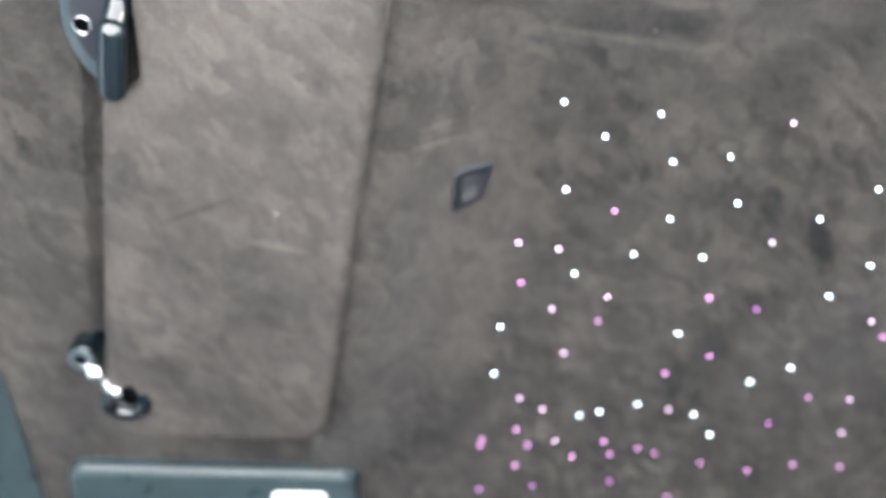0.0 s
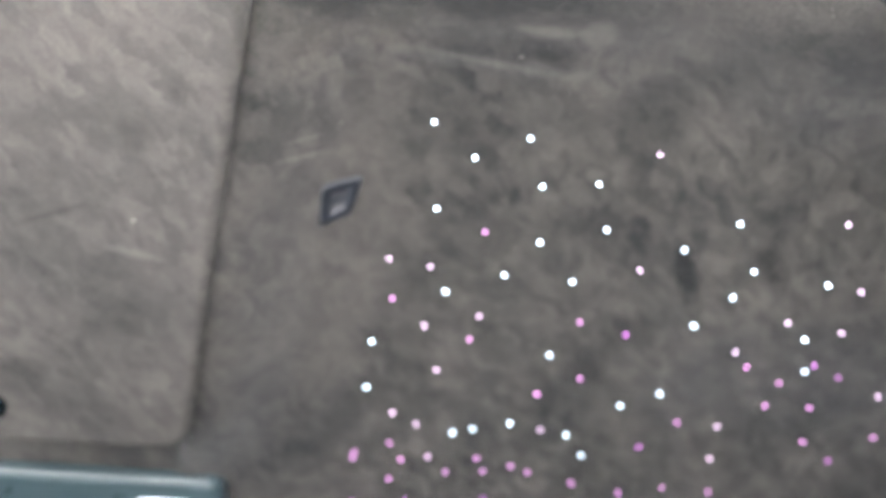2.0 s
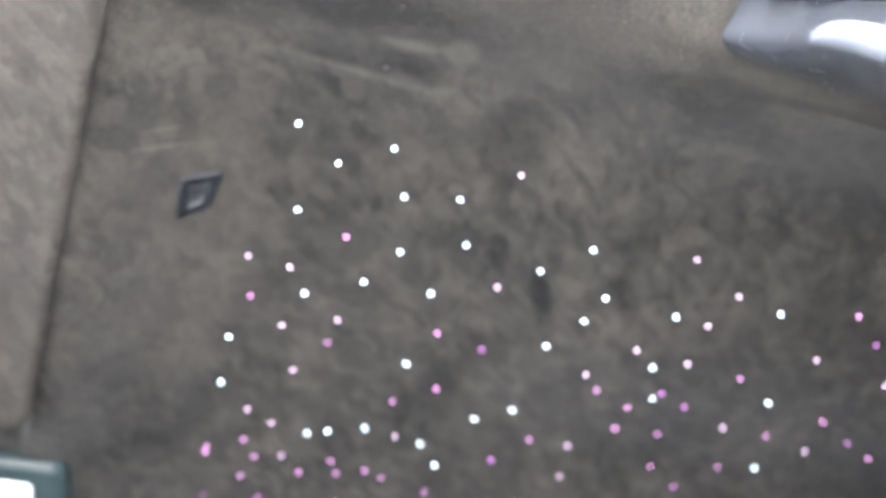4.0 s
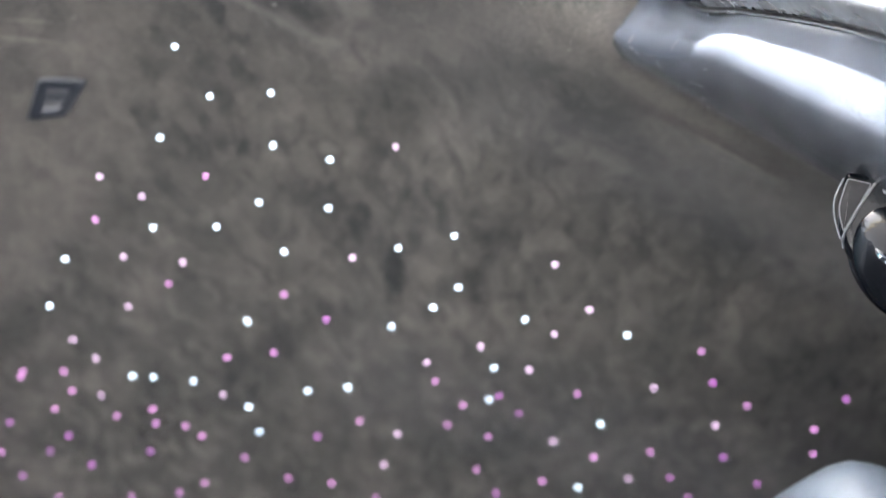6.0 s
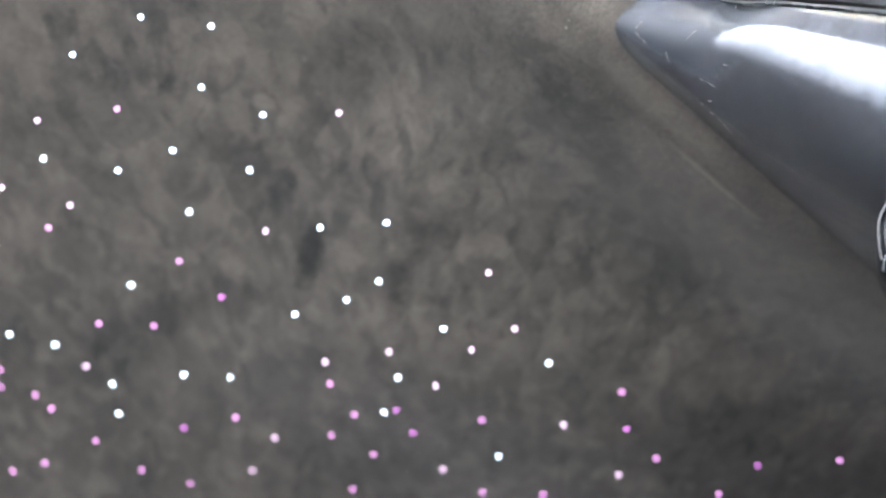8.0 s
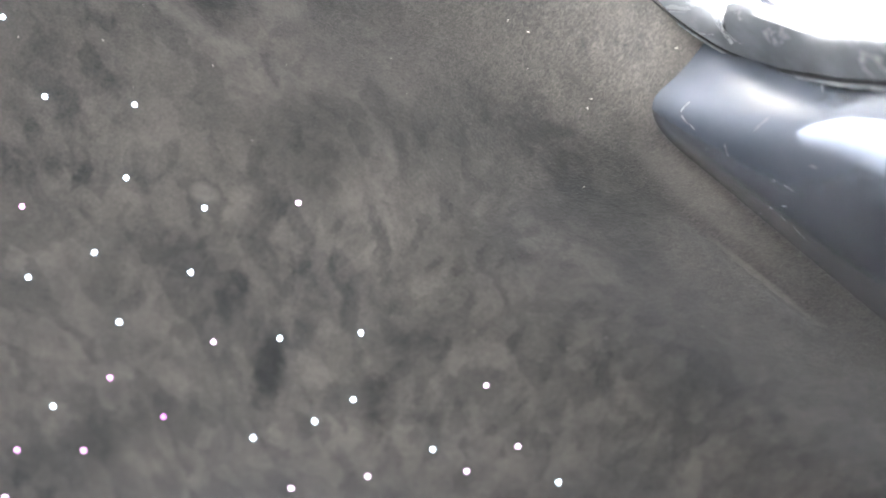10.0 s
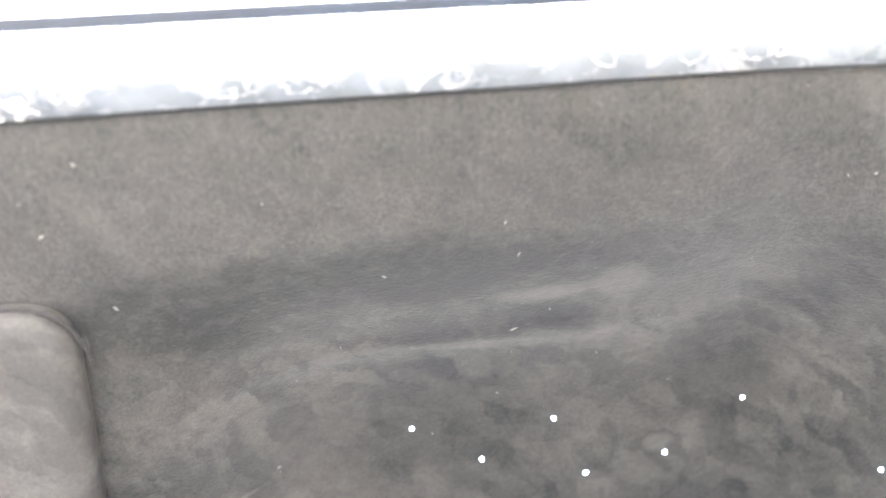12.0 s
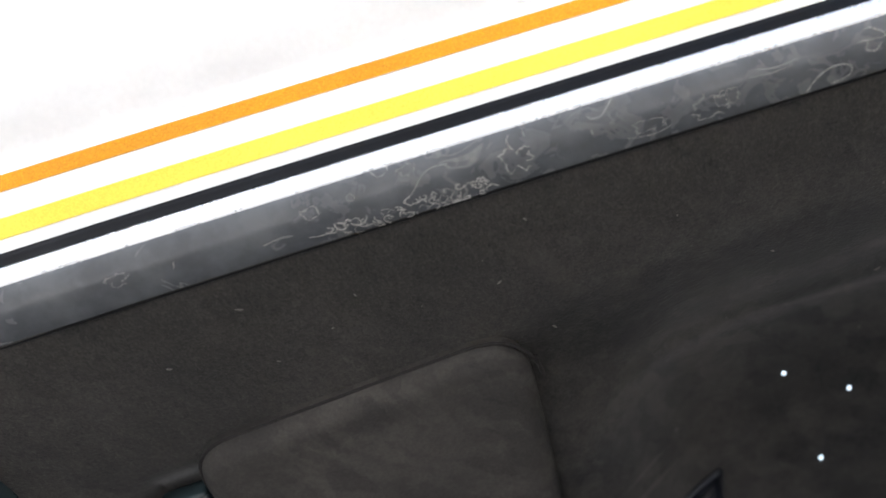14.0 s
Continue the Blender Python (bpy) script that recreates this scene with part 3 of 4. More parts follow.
# burnt-out lit faces of the jamb are painted white
part("jamb", swept(jamb), MAT_PEARL, opening, "door jamb, its burnt-out lit faces painted pearl white")
# this stripe's stronger light is painted in as yellow
part("stripe", swept([(0.0275, 0.0174), (0.0324, 0.0223), (0.0320, 0.0230), (0.0270, 0.0180)]), MAT_GOLD_LIT, opening, "metal-flake stripe on the jamb, its stronger light painted in as yellow")
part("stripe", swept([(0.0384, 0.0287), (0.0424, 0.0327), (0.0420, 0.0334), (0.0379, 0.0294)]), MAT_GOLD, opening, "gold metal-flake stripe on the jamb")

# dried glue lines on the strip

def on_strip(x, o):
    face = strip[2:14]
    z = rail_height(x)
    o = min(max(o - 0.0017, 0.0), 0.0206)
    d = next(da + (db - da) * (o - oa) / max(ob - oa, 1e-6) for (oa, da), (ob, db) in zip(face, face[1:]) if o <= ob + 1e-6)
    return Vector((x, rail(x) + o * taper(x), z + d - 0.0002))


sill = next(c for c in opening.children if c.name.startswith("sill_strip"))
# rings: (x, out, half length, half width, wobble, radius)
RINGS = [(0.0395, 0.0203, 0.0030, 0.0018, 0.15, 0.00017), (0.0655, 0.0142, 0.0030, 0.0020, 0.30, 0.00013), (-0.0045, 0.0112, 0.0050, 0.0040, 0.55, 0.00021), (0.0515, 0.0150, 0.0013, 0.0011, 0.10, 0.00010),
         (-0.0690, 0.0084, 0.0060, 0.0038, 0.45, 0.00013), (-0.0745, 0.0100, 0.0036, 0.0028, 0.40, 0.00012), (-0.0480, 0.0085, 0.0052, 0.0022, 0.60, 0.00011), (-0.1800, 0.0095, 0.0034, 0.0036, 0.25, 0.00012),
         (-0.1985, 0.0100, 0.0042, 0.0044, 0.35, 0.00017), (-0.2068, 0.0118, 0.0038, 0.0052, 0.30, 0.00020), (0.0310, 0.0180, 0.0030, 0.0014, 0.60, 0.00010), (0.1350, 0.0120, 0.0040, 0.0020, 0.50, 0.00009)]
for x0, o0, rx, ro, wob, rad in RINGS:
    for cut0, cut1 in ((0.0, 0.23), (0.26, 0.41), (0.43, 0.62), (0.66, 0.80), (0.81, 0.97)):
        pts = []
        for i in range(23):
            a = 2 * math.pi * (cut0 + (cut1 - cut0) * i / 22)
            ca, sa_ = math.cos(a), math.sin(a)
            w = 1 + wob * (noise.noise((x0 * 90 + 1.3 * ca, 1.3 * sa_, 3.1)) + 0.8 * noise.noise((x0 * 60 + 3.5 * ca, 3.5 * sa_, 7.7)) + 0.35 * noise.noise((x0 * 30 + 9 * ca, 9 * sa_, 1.7)))
            pts.append(on_strip(x0 + rx * w * ca, o0 + ro * w * sa_))
        part("glue_line", tube(pts, lambda t: 1.1 * rad * (0.28 + 0.75 * abs(noise.noise((9 * t, x0 * 99, cut0 * 9))) + 0.35 * math.sin(math.pi * t)), 6), MAT_GLUE, sill)
# hooks and strokes: (radius, then points of x and out)
STROKES = [(0.00024, (-0.0997, 0.0022), (-0.1032, 0.0064), (-0.1077, 0.0090), (-0.1120, 0.0092), (-0.1149, 0.0077), (-0.1148, 0.0052), (-0.1125, 0.0036), (-0.1080, 0.0028)),
           (0.00017, (-0.1185, 0.0150), (-0.1275, 0.0147), (-0.1245, 0.0178), (-0.1222, 0.0185)), (0.00017, (-0.1220, 0.0145), (-0.1208, 0.0118), (-0.1235, 0.0105), (-0.1258, 0.0128)),
           (0.00015, (-0.1505, 0.0130), (-0.1512, 0.0095), (-0.1535, 0.0074), (-0.1570, 0.0068), (-0.1576, 0.0100), (-0.1560, 0.0126)), (0.00021, (-0.0300, 0.0172), (-0.0318, 0.0162), (-0.0345, 0.0163), (-0.0370, 0.0180), (-0.0402, 0.0203)),
           (0.00016, (-0.0300, 0.0130), (-0.0302, 0.0112)), (0.00020, (0.1147, 0.0124), (0.1158, 0.0101)), (0.00014, (0.0330, 0.0096), (0.0307, 0.0114), (0.0270, 0.0150), (0.0225, 0.0164), (0.0170, 0.0160))]
SMALL_STROKES = [(0.00012, (-0.0044, 0.0190), (-0.0030, 0.0172), (-0.0035, 0.0154)), (0.00012, (-0.0090, 0.0195), (-0.0092, 0.0170)), (0.00018, (0.0850, 0.0082), (0.0790, 0.0090), (0.0745, 0.0086)), (0.00014, (0.0700, 0.0060), (0.0650, 0.0052), (0.0610, 0.0060)),
           (0.00013, (-0.0860, 0.0160), (-0.0920, 0.0150), (-0.0990, 0.0155)), (0.00012, (-0.0830, 0.0142), (-0.0900, 0.0136), (-0.0950, 0.0138)), (0.00016, (0.0140, 0.0080), (0.0090, 0.0068), (0.0070, 0.0060), (0.0110, 0.0052)),
           (0.00011, (-0.0400, 0.0060), (-0.0440, 0.0050), (-0.0500, 0.0046), (-0.0550, 0.0060)), (0.00012, (0.1560, 0.0200), (0.1590, 0.0206))]
for rad, *spots in STROKES + SMALL_STROKES:
    pts = glide([on_strip(x, o) for x, o in spots], 6)
    part("glue_line", tube(pts, lambda t: 1.1 * rad * (0.40 + 0.8 * abs(noise.noise((7 * t, rad * 1e5, 2.0))) + 0.25 * math.sin(math.pi * t)), 6), MAT_GLUE, sill)
# the ragged crust along the inner edge
for i in range(46):
    x0 = 0.0620 - 0.00125 * i + random.uniform(-0.0016, 0.0016)
    o0 = 0.0044 + random.uniform(-0.0027, 0.0034)
    r = random.uniform(0.0007, 0.0024)
    k0 = random.uniform(0, 6)
    pts = [on_strip(x0 + r * (1 + 0.9 * noise.noise((i * 3.3, k * 0.3, 0))) * math.cos(k0 + k * 0.3), o0 + 0.8 * r * (1 + 0.9 * noise.noise((i * 2.1, k * 0.3, 5))) * math.sin(k0 + k * 0.3)) for k in range(random.randint(7, 18))]
    part("glue_line", tube(pts, random.uniform(0.00007, 0.00024), 6), MAT_GLUE, sill)

# ---- pillar trim ----
LEVELS = [(1.40, (-0.284, -0.156), (-0.276, -0.203), (-0.52, -0.232)), (1.345, (-0.2900, -0.1525), (-0.2785, -0.190), (-0.50, -0.214)), (1.325, (-0.3000, -0.1445), (-0.2805, -0.1835), (-0.50, -0.2075)),
          (1.280, (-0.3060, -0.1285), (-0.297, -0.169), (-0.49, -0.191)), (1.250, (-0.3035, -0.1150), (-0.3055, -0.160), (-0.48, -0.178)), (1.150, (-0.3035, -0.0752), (-0.318, -0.128), (-0.47, -0.138)),
          (1.000, (-0.3065, -0.0292), (-0.340, -0.075), (-0.47, -0.088)), (0.800, (-0.311, -0.0105), (-0.345, -0.058), (-0.47, -0.070))]


def pillar_section(z):
    for (z1, *a), (z0, *b) in zip(LEVELS, LEVELS[1:]):
        if z >= z0:
            t = (z - z0) / (z1 - z0)
            return [Vector(q).lerp(Vector(p), t) for p, q in zip(a, b)]
    return [Vector(p) for p in LEVELS[-1][1:]]


def trim_bend(z):
    """The section's corners at z and the two ends of its rounded bend."""
    f, c, r = pillar_section(z)
    rad = 0.014 + 0.016 * ease((1.335 - z) / 0.09)
    near = (f - c).normalized() * min(rad, (f - c).length * 0.9)
    return f, c + near * 0.36 * ease((1.312 - z) / 0.05), r, c + near, c + (r - c).normalized() * rad * 1.8


def curve_at(s, c, e, t):
    return (1 - t) ** 2 * s + 2 * t * (1 - t) * c + t * t * e


def pillar_trim():
    bm = bmesh.new()
    zs = [1.40 - 0.01 * i for i in range(61)]
    rows = []
    for z in zs:
        f, c, r, s, e = trim_bend(z)
        line = [f.lerp(s, j / 4) for j in range(4)]
        line += [curve_at(s, c, e, j / 14) for j in range(15)]
        line += [e.lerp(r, j / 12) for j in range(1, 13)]
        back = [r + Vector((0, 0.05)), f + Vector((-0.01, 0.02))]
        rows.append([bm.verts.new((p.x, p.y, z)) for p in line + back])
    k = len(rows[0])
    for a, b in zip(rows, rows[1:]):
        for j in range(k):
            bm.faces.new((a[j], a[(j + 1) % k], b[(j + 1) % k], b[j]))
    bm.faces.new(rows[0])
    bm.faces.new(rows[-1][::-1])
    return bm


pillar = thing("pillar_trim", (-0.36, -0.12, 0.8), "satin grey plastic pillar trim with scuffs, beside the doorway", "pillar trim", kind="structure")
panel = part("trim_panel", pillar_trim(), MAT_TRIM, pillar)


def on_trim(w, z):
    """A point of the trim: w from -1 to 0 beside the doorway, to 1 round the bend, then to 2 along the inner face."""
    f, c, r, s, e = trim_bend(z)
    p = s.lerp(f, -w) if w < 0 else curve_at(s, c, e, w) if w < 1 else e.lerp(r, w - 1)
    return Vector((p.x, p.y, z))


# scratches and rubbed spots: half width, then points on the trim
SCRATCHES = [(0.00026, (0.072, 1.3140), (0.240, 1.3138), (0.332, 1.3114), (0.396, 1.3070)), (0.00012, (0.056, 1.2866), (0.224, 1.2880), (0.372, 1.2908)), (0.00010, (0.396, 1.2960), (0.508, 1.2956), (0.604, 1.2948)),
             (0.00022, (0.584, 1.3034), (0.584, 1.3030)), (0.00020, (0.612, 1.2908), (0.612, 1.2902)), (0.00018, (0.608, 1.2830), (0.616, 1.2790), (0.628, 1.2752)),
             (0.00026, (0.816, 1.2834), (0.804, 1.2816)), (0.00026, (0.932, 1.2910), (0.936, 1.2902)), (0.00018, (0.960, 1.2894), (0.988, 1.2882)),
             (0.00013, (0.976, 1.2848), (1.164, 1.2954), (1.168, 1.2930)), (0.00026, (-0.920, 1.2870), (-0.716, 1.2822)), (0.00024, (0.396, 1.2670), (0.396, 1.2644))]
for half, *way in SCRATCHES:
    way = [(w, z, 0.0) for w, z in way] if len(way) < 3 else glide([(w, z, 0.0) for w, z in way], 7)
    mark = [on_trim(w + 0.010 * noise.noise((w * 60, z * 900, 1)), z) for w, z, _ in way]
    part("scuff", tube(mark, lambda t: half * 1.25 * max(0.0, noise.noise((t * 6 + half * 9e4, 2.5, 0.3)) + 0.25) ** 0.5, 6), MAT_SCUFF, panel, "pale scratch in the plastic")

# ---- seat belt anchor on the pillar ----
anchor = thing("belt_anchor", (-0.343, -0.125, 1.12), "glossy black oval seat belt anchor on the pillar trim", "belt anchor")
# turned and sized to fit the camera's view: across, along, out of the face
turn = Matrix(((-0.634, 0.529, 0.565, -0.3485), (0.769, 0.508, 0.388, -0.1360), (-0.082, 0.680, -0.728, 1.1445), (0, 0, 0, 1))) @ Matrix.Scale(1.05, 4)


def on_anchor(name, bm, mat, label=""):
    bmesh.ops.transform(bm, matrix=turn, verts=bm.verts)
    return part(name, bm, mat, anchor, label)


SHELL = rounded([(-0.0048, 0.0243), (0.0060, 0.0190), (0.0230, 0.0070), (0.0190, -0.0330), (0.0030, -0.0370), (-0.0060, -0.0215), (-0.0130, -0.0090), (-0.0142, 0.0070)], [0.002, 0.004, 0.008, 0.008, 0.006, 0.008, 0.008, 0.008], 6)
cover = on_anchor("cover", slab(SHELL, -0.018, 0.0, 0.0026, 4), MAT_DARK)
PANEL = rounded([(-0.0050, 0.0218), (0.0016, 0.0176), (-0.0118, 0.0050), (-0.0112, 0.0130)], [0.0012, 0.001, 0.001, 0.004], 5)
sunk = part("sunk_panel", slab(PANEL, -0.0004, 0.0006, 0.0003), MAT_RUBBER, cover, "flat dark slate panel")
sunk.data.transform(turn)
on_anchor("panel_rim", tube([(x, y, 0.0006) for x, y in PANEL + PANEL[:1]], 0.00022, 6), MAT_LINE, "thin bright line round the panel")
on_anchor("edge_line", tube(glide([(-0.0062, 0.0225, -0.0010), (-0.0115, 0.0160, -0.0008), (-0.0133, 0.0090, -0.0007), (-0.0136, 0.0030, -0.0007)], 6), 0.00030, 6), MAT_LINE, "thin bright edge line")
on_anchor("ridge", tube(glide([(0.0034, 0.0180, 0.0), (-0.0050, 0.0110, 0.0004), (-0.0120, 0.0040, 0.0002), (-0.0137, -0.0005, -0.0010)], 6), 0.00042, 8), MAT_LINE, "thin bright ridge line")
lobe = bmesh.new()
bmesh.ops.create_uvsphere(lobe, u_segments=40, v_segments=24, radius=1.0, matrix=Matrix.Translation((0.0040, -0.0115, -0.0045)) @ Matrix.Rotation(radians(16), 4, "Z") @ Matrix.Diagonal((0.0172, 0.0235, 0.0100, 1)))
on_anchor("loop", lobe, MAT_DARK, "glossy black bulge of the belt loop")
# reflected streaks on the loop are put in as lumps of chrome
on_anchor("loop_glints", tube(glide([(-0.0040, -0.0040, 0.0042), (-0.0020, -0.0090, 0.0058), (0.0028, -0.0165, 0.0050), (0.0068, -0.0235, 0.0020)], 7), lambda t: 0.0004 + 0.0009 * abs(math.sin(7 * t)), 8), MAT_CHROME, "bright glints on the belt loop, put in as chrome")
on_anchor("slider", box(0.0050, 0.0200, -0.002, 0.0170, -0.020, -0.0005, 0.0015, 2), MAT_RUBBER, "black height slider behind the cover")
on_anchor("tag", box(0.0042, 0.0076, 0.0128, 0.0170, -0.0008, 0.0008, 0.0005, 2), MAT_SCUFF, "small pale grey tag")
belt = thing("seat_belt", (-0.345, -0.12, 0.6), "black woven seat belt hanging from the anchor", "seat belt")
belt_path = glide([turn @ Vector((0.0150, -0.0300, -0.0100)), (-0.357, -0.128, 1.05), (-0.36, -0.105, 0.85), (-0.37, -0.09, 0.5), (-0.37, -0.085, 0.245)], 6)
bm = bmesh.new()
rows = [[bm.verts.new(p + Vector((dx, dy, 0))) for dx, dy in ((-0.022, 0), (0.022, -0.004), (0.022, -0.0025), (-0.022, 0.0015))] for p in belt_path]
for a, b in zip(rows, rows[1:]):
    for j in range(4):
        bm.faces.new((a[j], a[(j + 1) % 4], b[(j + 1) % 4], b[j]))
bm.faces.new(rows[0])
bm.faces.new(rows[-1][::-1])
part("strap", bm, MAT_BELT, belt)

# ---- driver's seat ----
seat = thing("car_seat", (-0.4, -0.37, 0.24), "driver's seat, blue-grey headrest on an unseen dark body", "car seat")
arch = rounded([(1.02, -0.270), (1.09, -0.252), (1.190, -0.264), (1.209, -0.330), (1.204, -0.410), (1.172, -0.476), (1.09, -0.484), (1.02, -0.468)], 0.022, 6)
hr = slab(arch, 0.0, 0.10, 0.026, 5)
bmesh.ops.transform(hr, matrix=Matrix(((0, 0, -1, -0.432), (0, 1, 0, 0), (1, 0, 0, 0), (0, 0, 0, 1))), verts=hr.verts)
headrest = part("headrest", hr, MAT_LEATHER, seat)
part("seam", tube([(-0.470, y, z) for z, y in arch if z > 1.04 and y > -0.46], 0.0009, 6), MAT_PANEL, headrest, "dark stitched seam")
for yy in (-0.42, -0.30):
    part("headrest_post", tube([(-0.475, yy, 1.04), (-0.465, yy, 0.90)], 0.006), MAT_CHROME, seat)
# unseen seat body, made dark and tall to block stray light
br = box(-0.06, 0.06, -0.250, 0.250, -0.36, 0.36, 0.05, 4)
bmesh.ops.transform(br, matrix=pose(-0.43, -0.37, 0.70, 0, -14, 0), verts=br.verts)
part("backrest", br, MAT_PANEL, seat, "unseen dark backrest, made tall to block light")
part("cushion", box(-0.40, 0.10, -0.605, -0.135, 0.24, 0.44, 0.05, 4), MAT_PANEL, seat, "unseen dark cushion, set dark to cut bounced light")

# ---- sun visor ----
visor = thing("sun_visor", (0.11, -0.37, 1.36), "grey-brown suede sun visor folded flat against the headliner", "sun visor")
VIS = [(0.0170, -0.1915), (0.1570, -0.1915), (0.1605, -0.2780), (0.1835, -0.2890), (0.2265, -0.5585), (0.0705, -0.5585)]      # notched for the pivot arm
VIS_BEND = [0.026, 0.020, 0.008, 0.008, 0.018, 0.022]
outline = rounded(VIS, VIS_BEND)
part("visor_pad", slab(outline, 1.3465, 1.366, 0.0085, 5), MAT_VISOR, visor)
welt = [(x, y, 1.3650) for x, y in rounded([(0.0160, -0.1903), (0.1582, -0.1903), (0.1617, -0.2773), (0.1847, -0.2882), (0.2276, -0.5595), (0.0695, -0.5595)], VIS_BEND)]
part("welt", tube(welt + welt[:1], 0.0010, 8), MAT_VISOR, visor, "sewn welt along the visor's edge")
# the seam's shaded groove is put in as a dark thread
seam = [(x, y, 1.3532) for x, y in rounded([(0.0172, -0.2060), (0.0172, -0.1917), (0.1568, -0.1917), (0.1576, -0.2200)], [0.0, 0.024, 0.018, 0.0])]
part("seam", tube(seam, 0.0008, 8), MAT_SEAM, visor, "sewn seam round the visor's end, its shaded groove put in as dark thread")
PLATE = rounded([(0.1650, -0.2220), (0.1970, -0.2220), (0.2005, -0.2350), (0.2012, -0.2500), (0.1965, -0.2700), (0.1855, -0.2860), (0.1760, -0.2790), (0.1660, -0.2350)], [0.003, 0.006, 0.006, 0.008, 0.010, 0.004, 0.006, 0.008])
bracket = part("pivot_bracket", slab(PLATE, 1.3625, 1.3730, 0.0022), MAT_TEAL, visor, "teal-grey plastic pivot bracket")
dish_mid = Vector((0.1815, -0.2440))
dish = [tuple(dish_mid + (Vector(q) - dish_mid) * 0.74) for q in PLATE]
part("dish", slab(dish, 1.3615, 1.3640, 0.0008), MAT_BEZEL, bracket, "dark slate face plate of the bracket")
ring = [(0.1895 + 0.0050 * math.cos(a), -0.2483 + 0.0050 * math.sin(a), 1.3612) for a in (2 * math.pi * i / 20 for i in range(21))]
part("screw_ring", tube(ring, 0.0009, 8), MAT_GUN, bracket, "chrome ring of the screw hole")
# a solid dark plug stands for the shade in the screw hole
part("screw", tube([(0.1895, -0.2483, 1.3640), (0.1895, -0.2483, 1.3610)], 0.0042, 14), MAT_DARK, bracket, "black plug put in for the shade in the screw hole")
# unidentified piece at the header, placed to fit the camera's view
foot = [(0.2470 + 0.0120 * math.cos(a), -0.1900 + 0.0120 * math.sin(a)) for a in (2 * math.pi * i / 24 for i in range(24))]
part("header_piece", slab(foot, 1.370, 1.385, 0.003, 3), MAT_TEAL, bracket, "rounded teal-grey piece at the header, placed to fit the camera's view")
arm = box(-0.0078, 0.0078, -0.0245, 0.0245, -0.010, 0.010, 0.0070, 6)
bmesh.ops.transform(arm, matrix=pose(0.1722, -0.2620, 1.3500, 0, 0, 9), verts=arm.verts)
part("pivot_arm", arm, MAT_HOOK, visor, "glossy teal pivot arm, its shaded side put in as darker plastic")
part("arm_neck", tube(glide([(0.169, -0.244, 1.352), (0.167, -0.234, 1.360), (0.168, -0.226, 1.366)], 5), 0.0076, 12), MAT_HOOK, visor)

# ---- clip that holds the visor's inner end ----
clip = thing("visor_clip", (0.225, -0.52, 1.38), "teal-grey plastic hook clip with a chrome pin for the visor", "visor clip")
base = [(0.2337 + 0.0100 * math.cos(a), -0.4940 + 0.0100 * math.sin(a)) for a in (2 * math.pi * i / 22 for i in range(22))]
part("clip_base", slab(base, 1.3600, 1.3940, 0.0040, 4), MAT_HOOK, clip)
rim = [(0.2337 + 0.0072 * math.cos(a), -0.4940 + 0.0072 * math.sin(a), 1.3602) for a in (2 * math.pi * i / 24 for i in range(25))]
part("rim", tube(rim, 0.0018, 10), MAT_TEAL, clip, "pale teal-grey rim of the clip's base")
part("pin", tube(glide([(0.2300, -0.4965, 1.3580), (0.2235, -0.5010, 1.3555), (0.2180, -0.5085, 1.3525), (0.2150, -0.5120, 1.3510)], 7), lambda t: 0.0040 + 0.0030 * math.sin(math.pi * min(1.0, 1.25 * t + 0.1)) ** 2, 14), MAT_CHROME, clip, "bright chrome pin")
part("pin_end", tube(glide([(0.2105, -0.5050, 1.3475), (0.2098, -0.5090, 1.3465), (0.2090, -0.5135, 1.3465)], 6), lambda t: 0.0026 + 0.0028 * math.sin(math.pi * t) ** 0.6, 14), MAT_CHROME, clip, "bright rounded end of the pin")
hoop = [(0.2045 + 0.0128 * math.cos(a), -0.5195 + 0.0108 * math.sin(a), 1.3460 - 0.0025 * math.sin(a)) for a in (radians(-215 + 305 * i / 30) for i in range(31))]
part("hook", tube(hoop, lambda t: 0.0058 - 0.0022 * abs(2 * t - 0.9) ** 2, 12, 1.2), MAT_HOOK, clip, "rounded plastic hook ring")
# a solid black disc stands for the shade inside the hook
hollow_disc = [(0.2010 + 0.0058 * math.cos(a), -0.5125 + 0.0085 * math.sin(a)) for a in (2 * math.pi * i / 20 for i in range(20))]
part("hollow_disc", slab(hollow_disc, 1.3440, 1.3480, 0.0012), MAT_DARK, clip, "black disc put in for the hook's shaded hollow")

# ---- overhead console ----
console = thing("overhead_console", (0.15, MID, 1.37), "teal-grey plastic overhead console with a reading lamp", "overhead console")
part("body", slab(rounded([(0.052, -0.626), (0.274, -0.6225), (0.282, 2 * MID + 0.6225), (0.052, 2 * MID + 0.626)], 0.018), 1.376, 1.425, 0.008, 4), MAT_TEAL, console)
# the lit chamfer of the console's front edge, put in as a paler bar
part("rim", tube([(0.064, -0.6257, 1.3790), (0.110, -0.6250, 1.3788), (0.180, -0.6240, 1.3788), (0.262, -0.6228, 1.3790)], 0.0022, 10), MAT_LIT_RIM, console, "front edge of the console, its lit chamfer put in as a pale bar")
part("lamp_lens", slab(rounded([(0.077, -0.6445), (0.119, -0.6445), (0.119, -0.675), (0.077, -0.675)], 0.006), 1.3730, 1.3780, 0.0015), MAT_LENS, console, "frosted white lamp lens")

# ---- small bezel in the headliner ----
bezel = thing("ceiling_bezel", (-0.023, -0.38, 1.40), "small slate plastic diamond-shaped bezel set in the headliner", "ceiling bezel")
DIA = [(-0.0145, -0.3595), (-0.0400, -0.3565), (-0.0330, -0.3855), (-0.0130, -0.3925)]
cen = Vector((sum(p[0] for p in DIA) / 4, sum(p[1] for p in DIA) / 4))


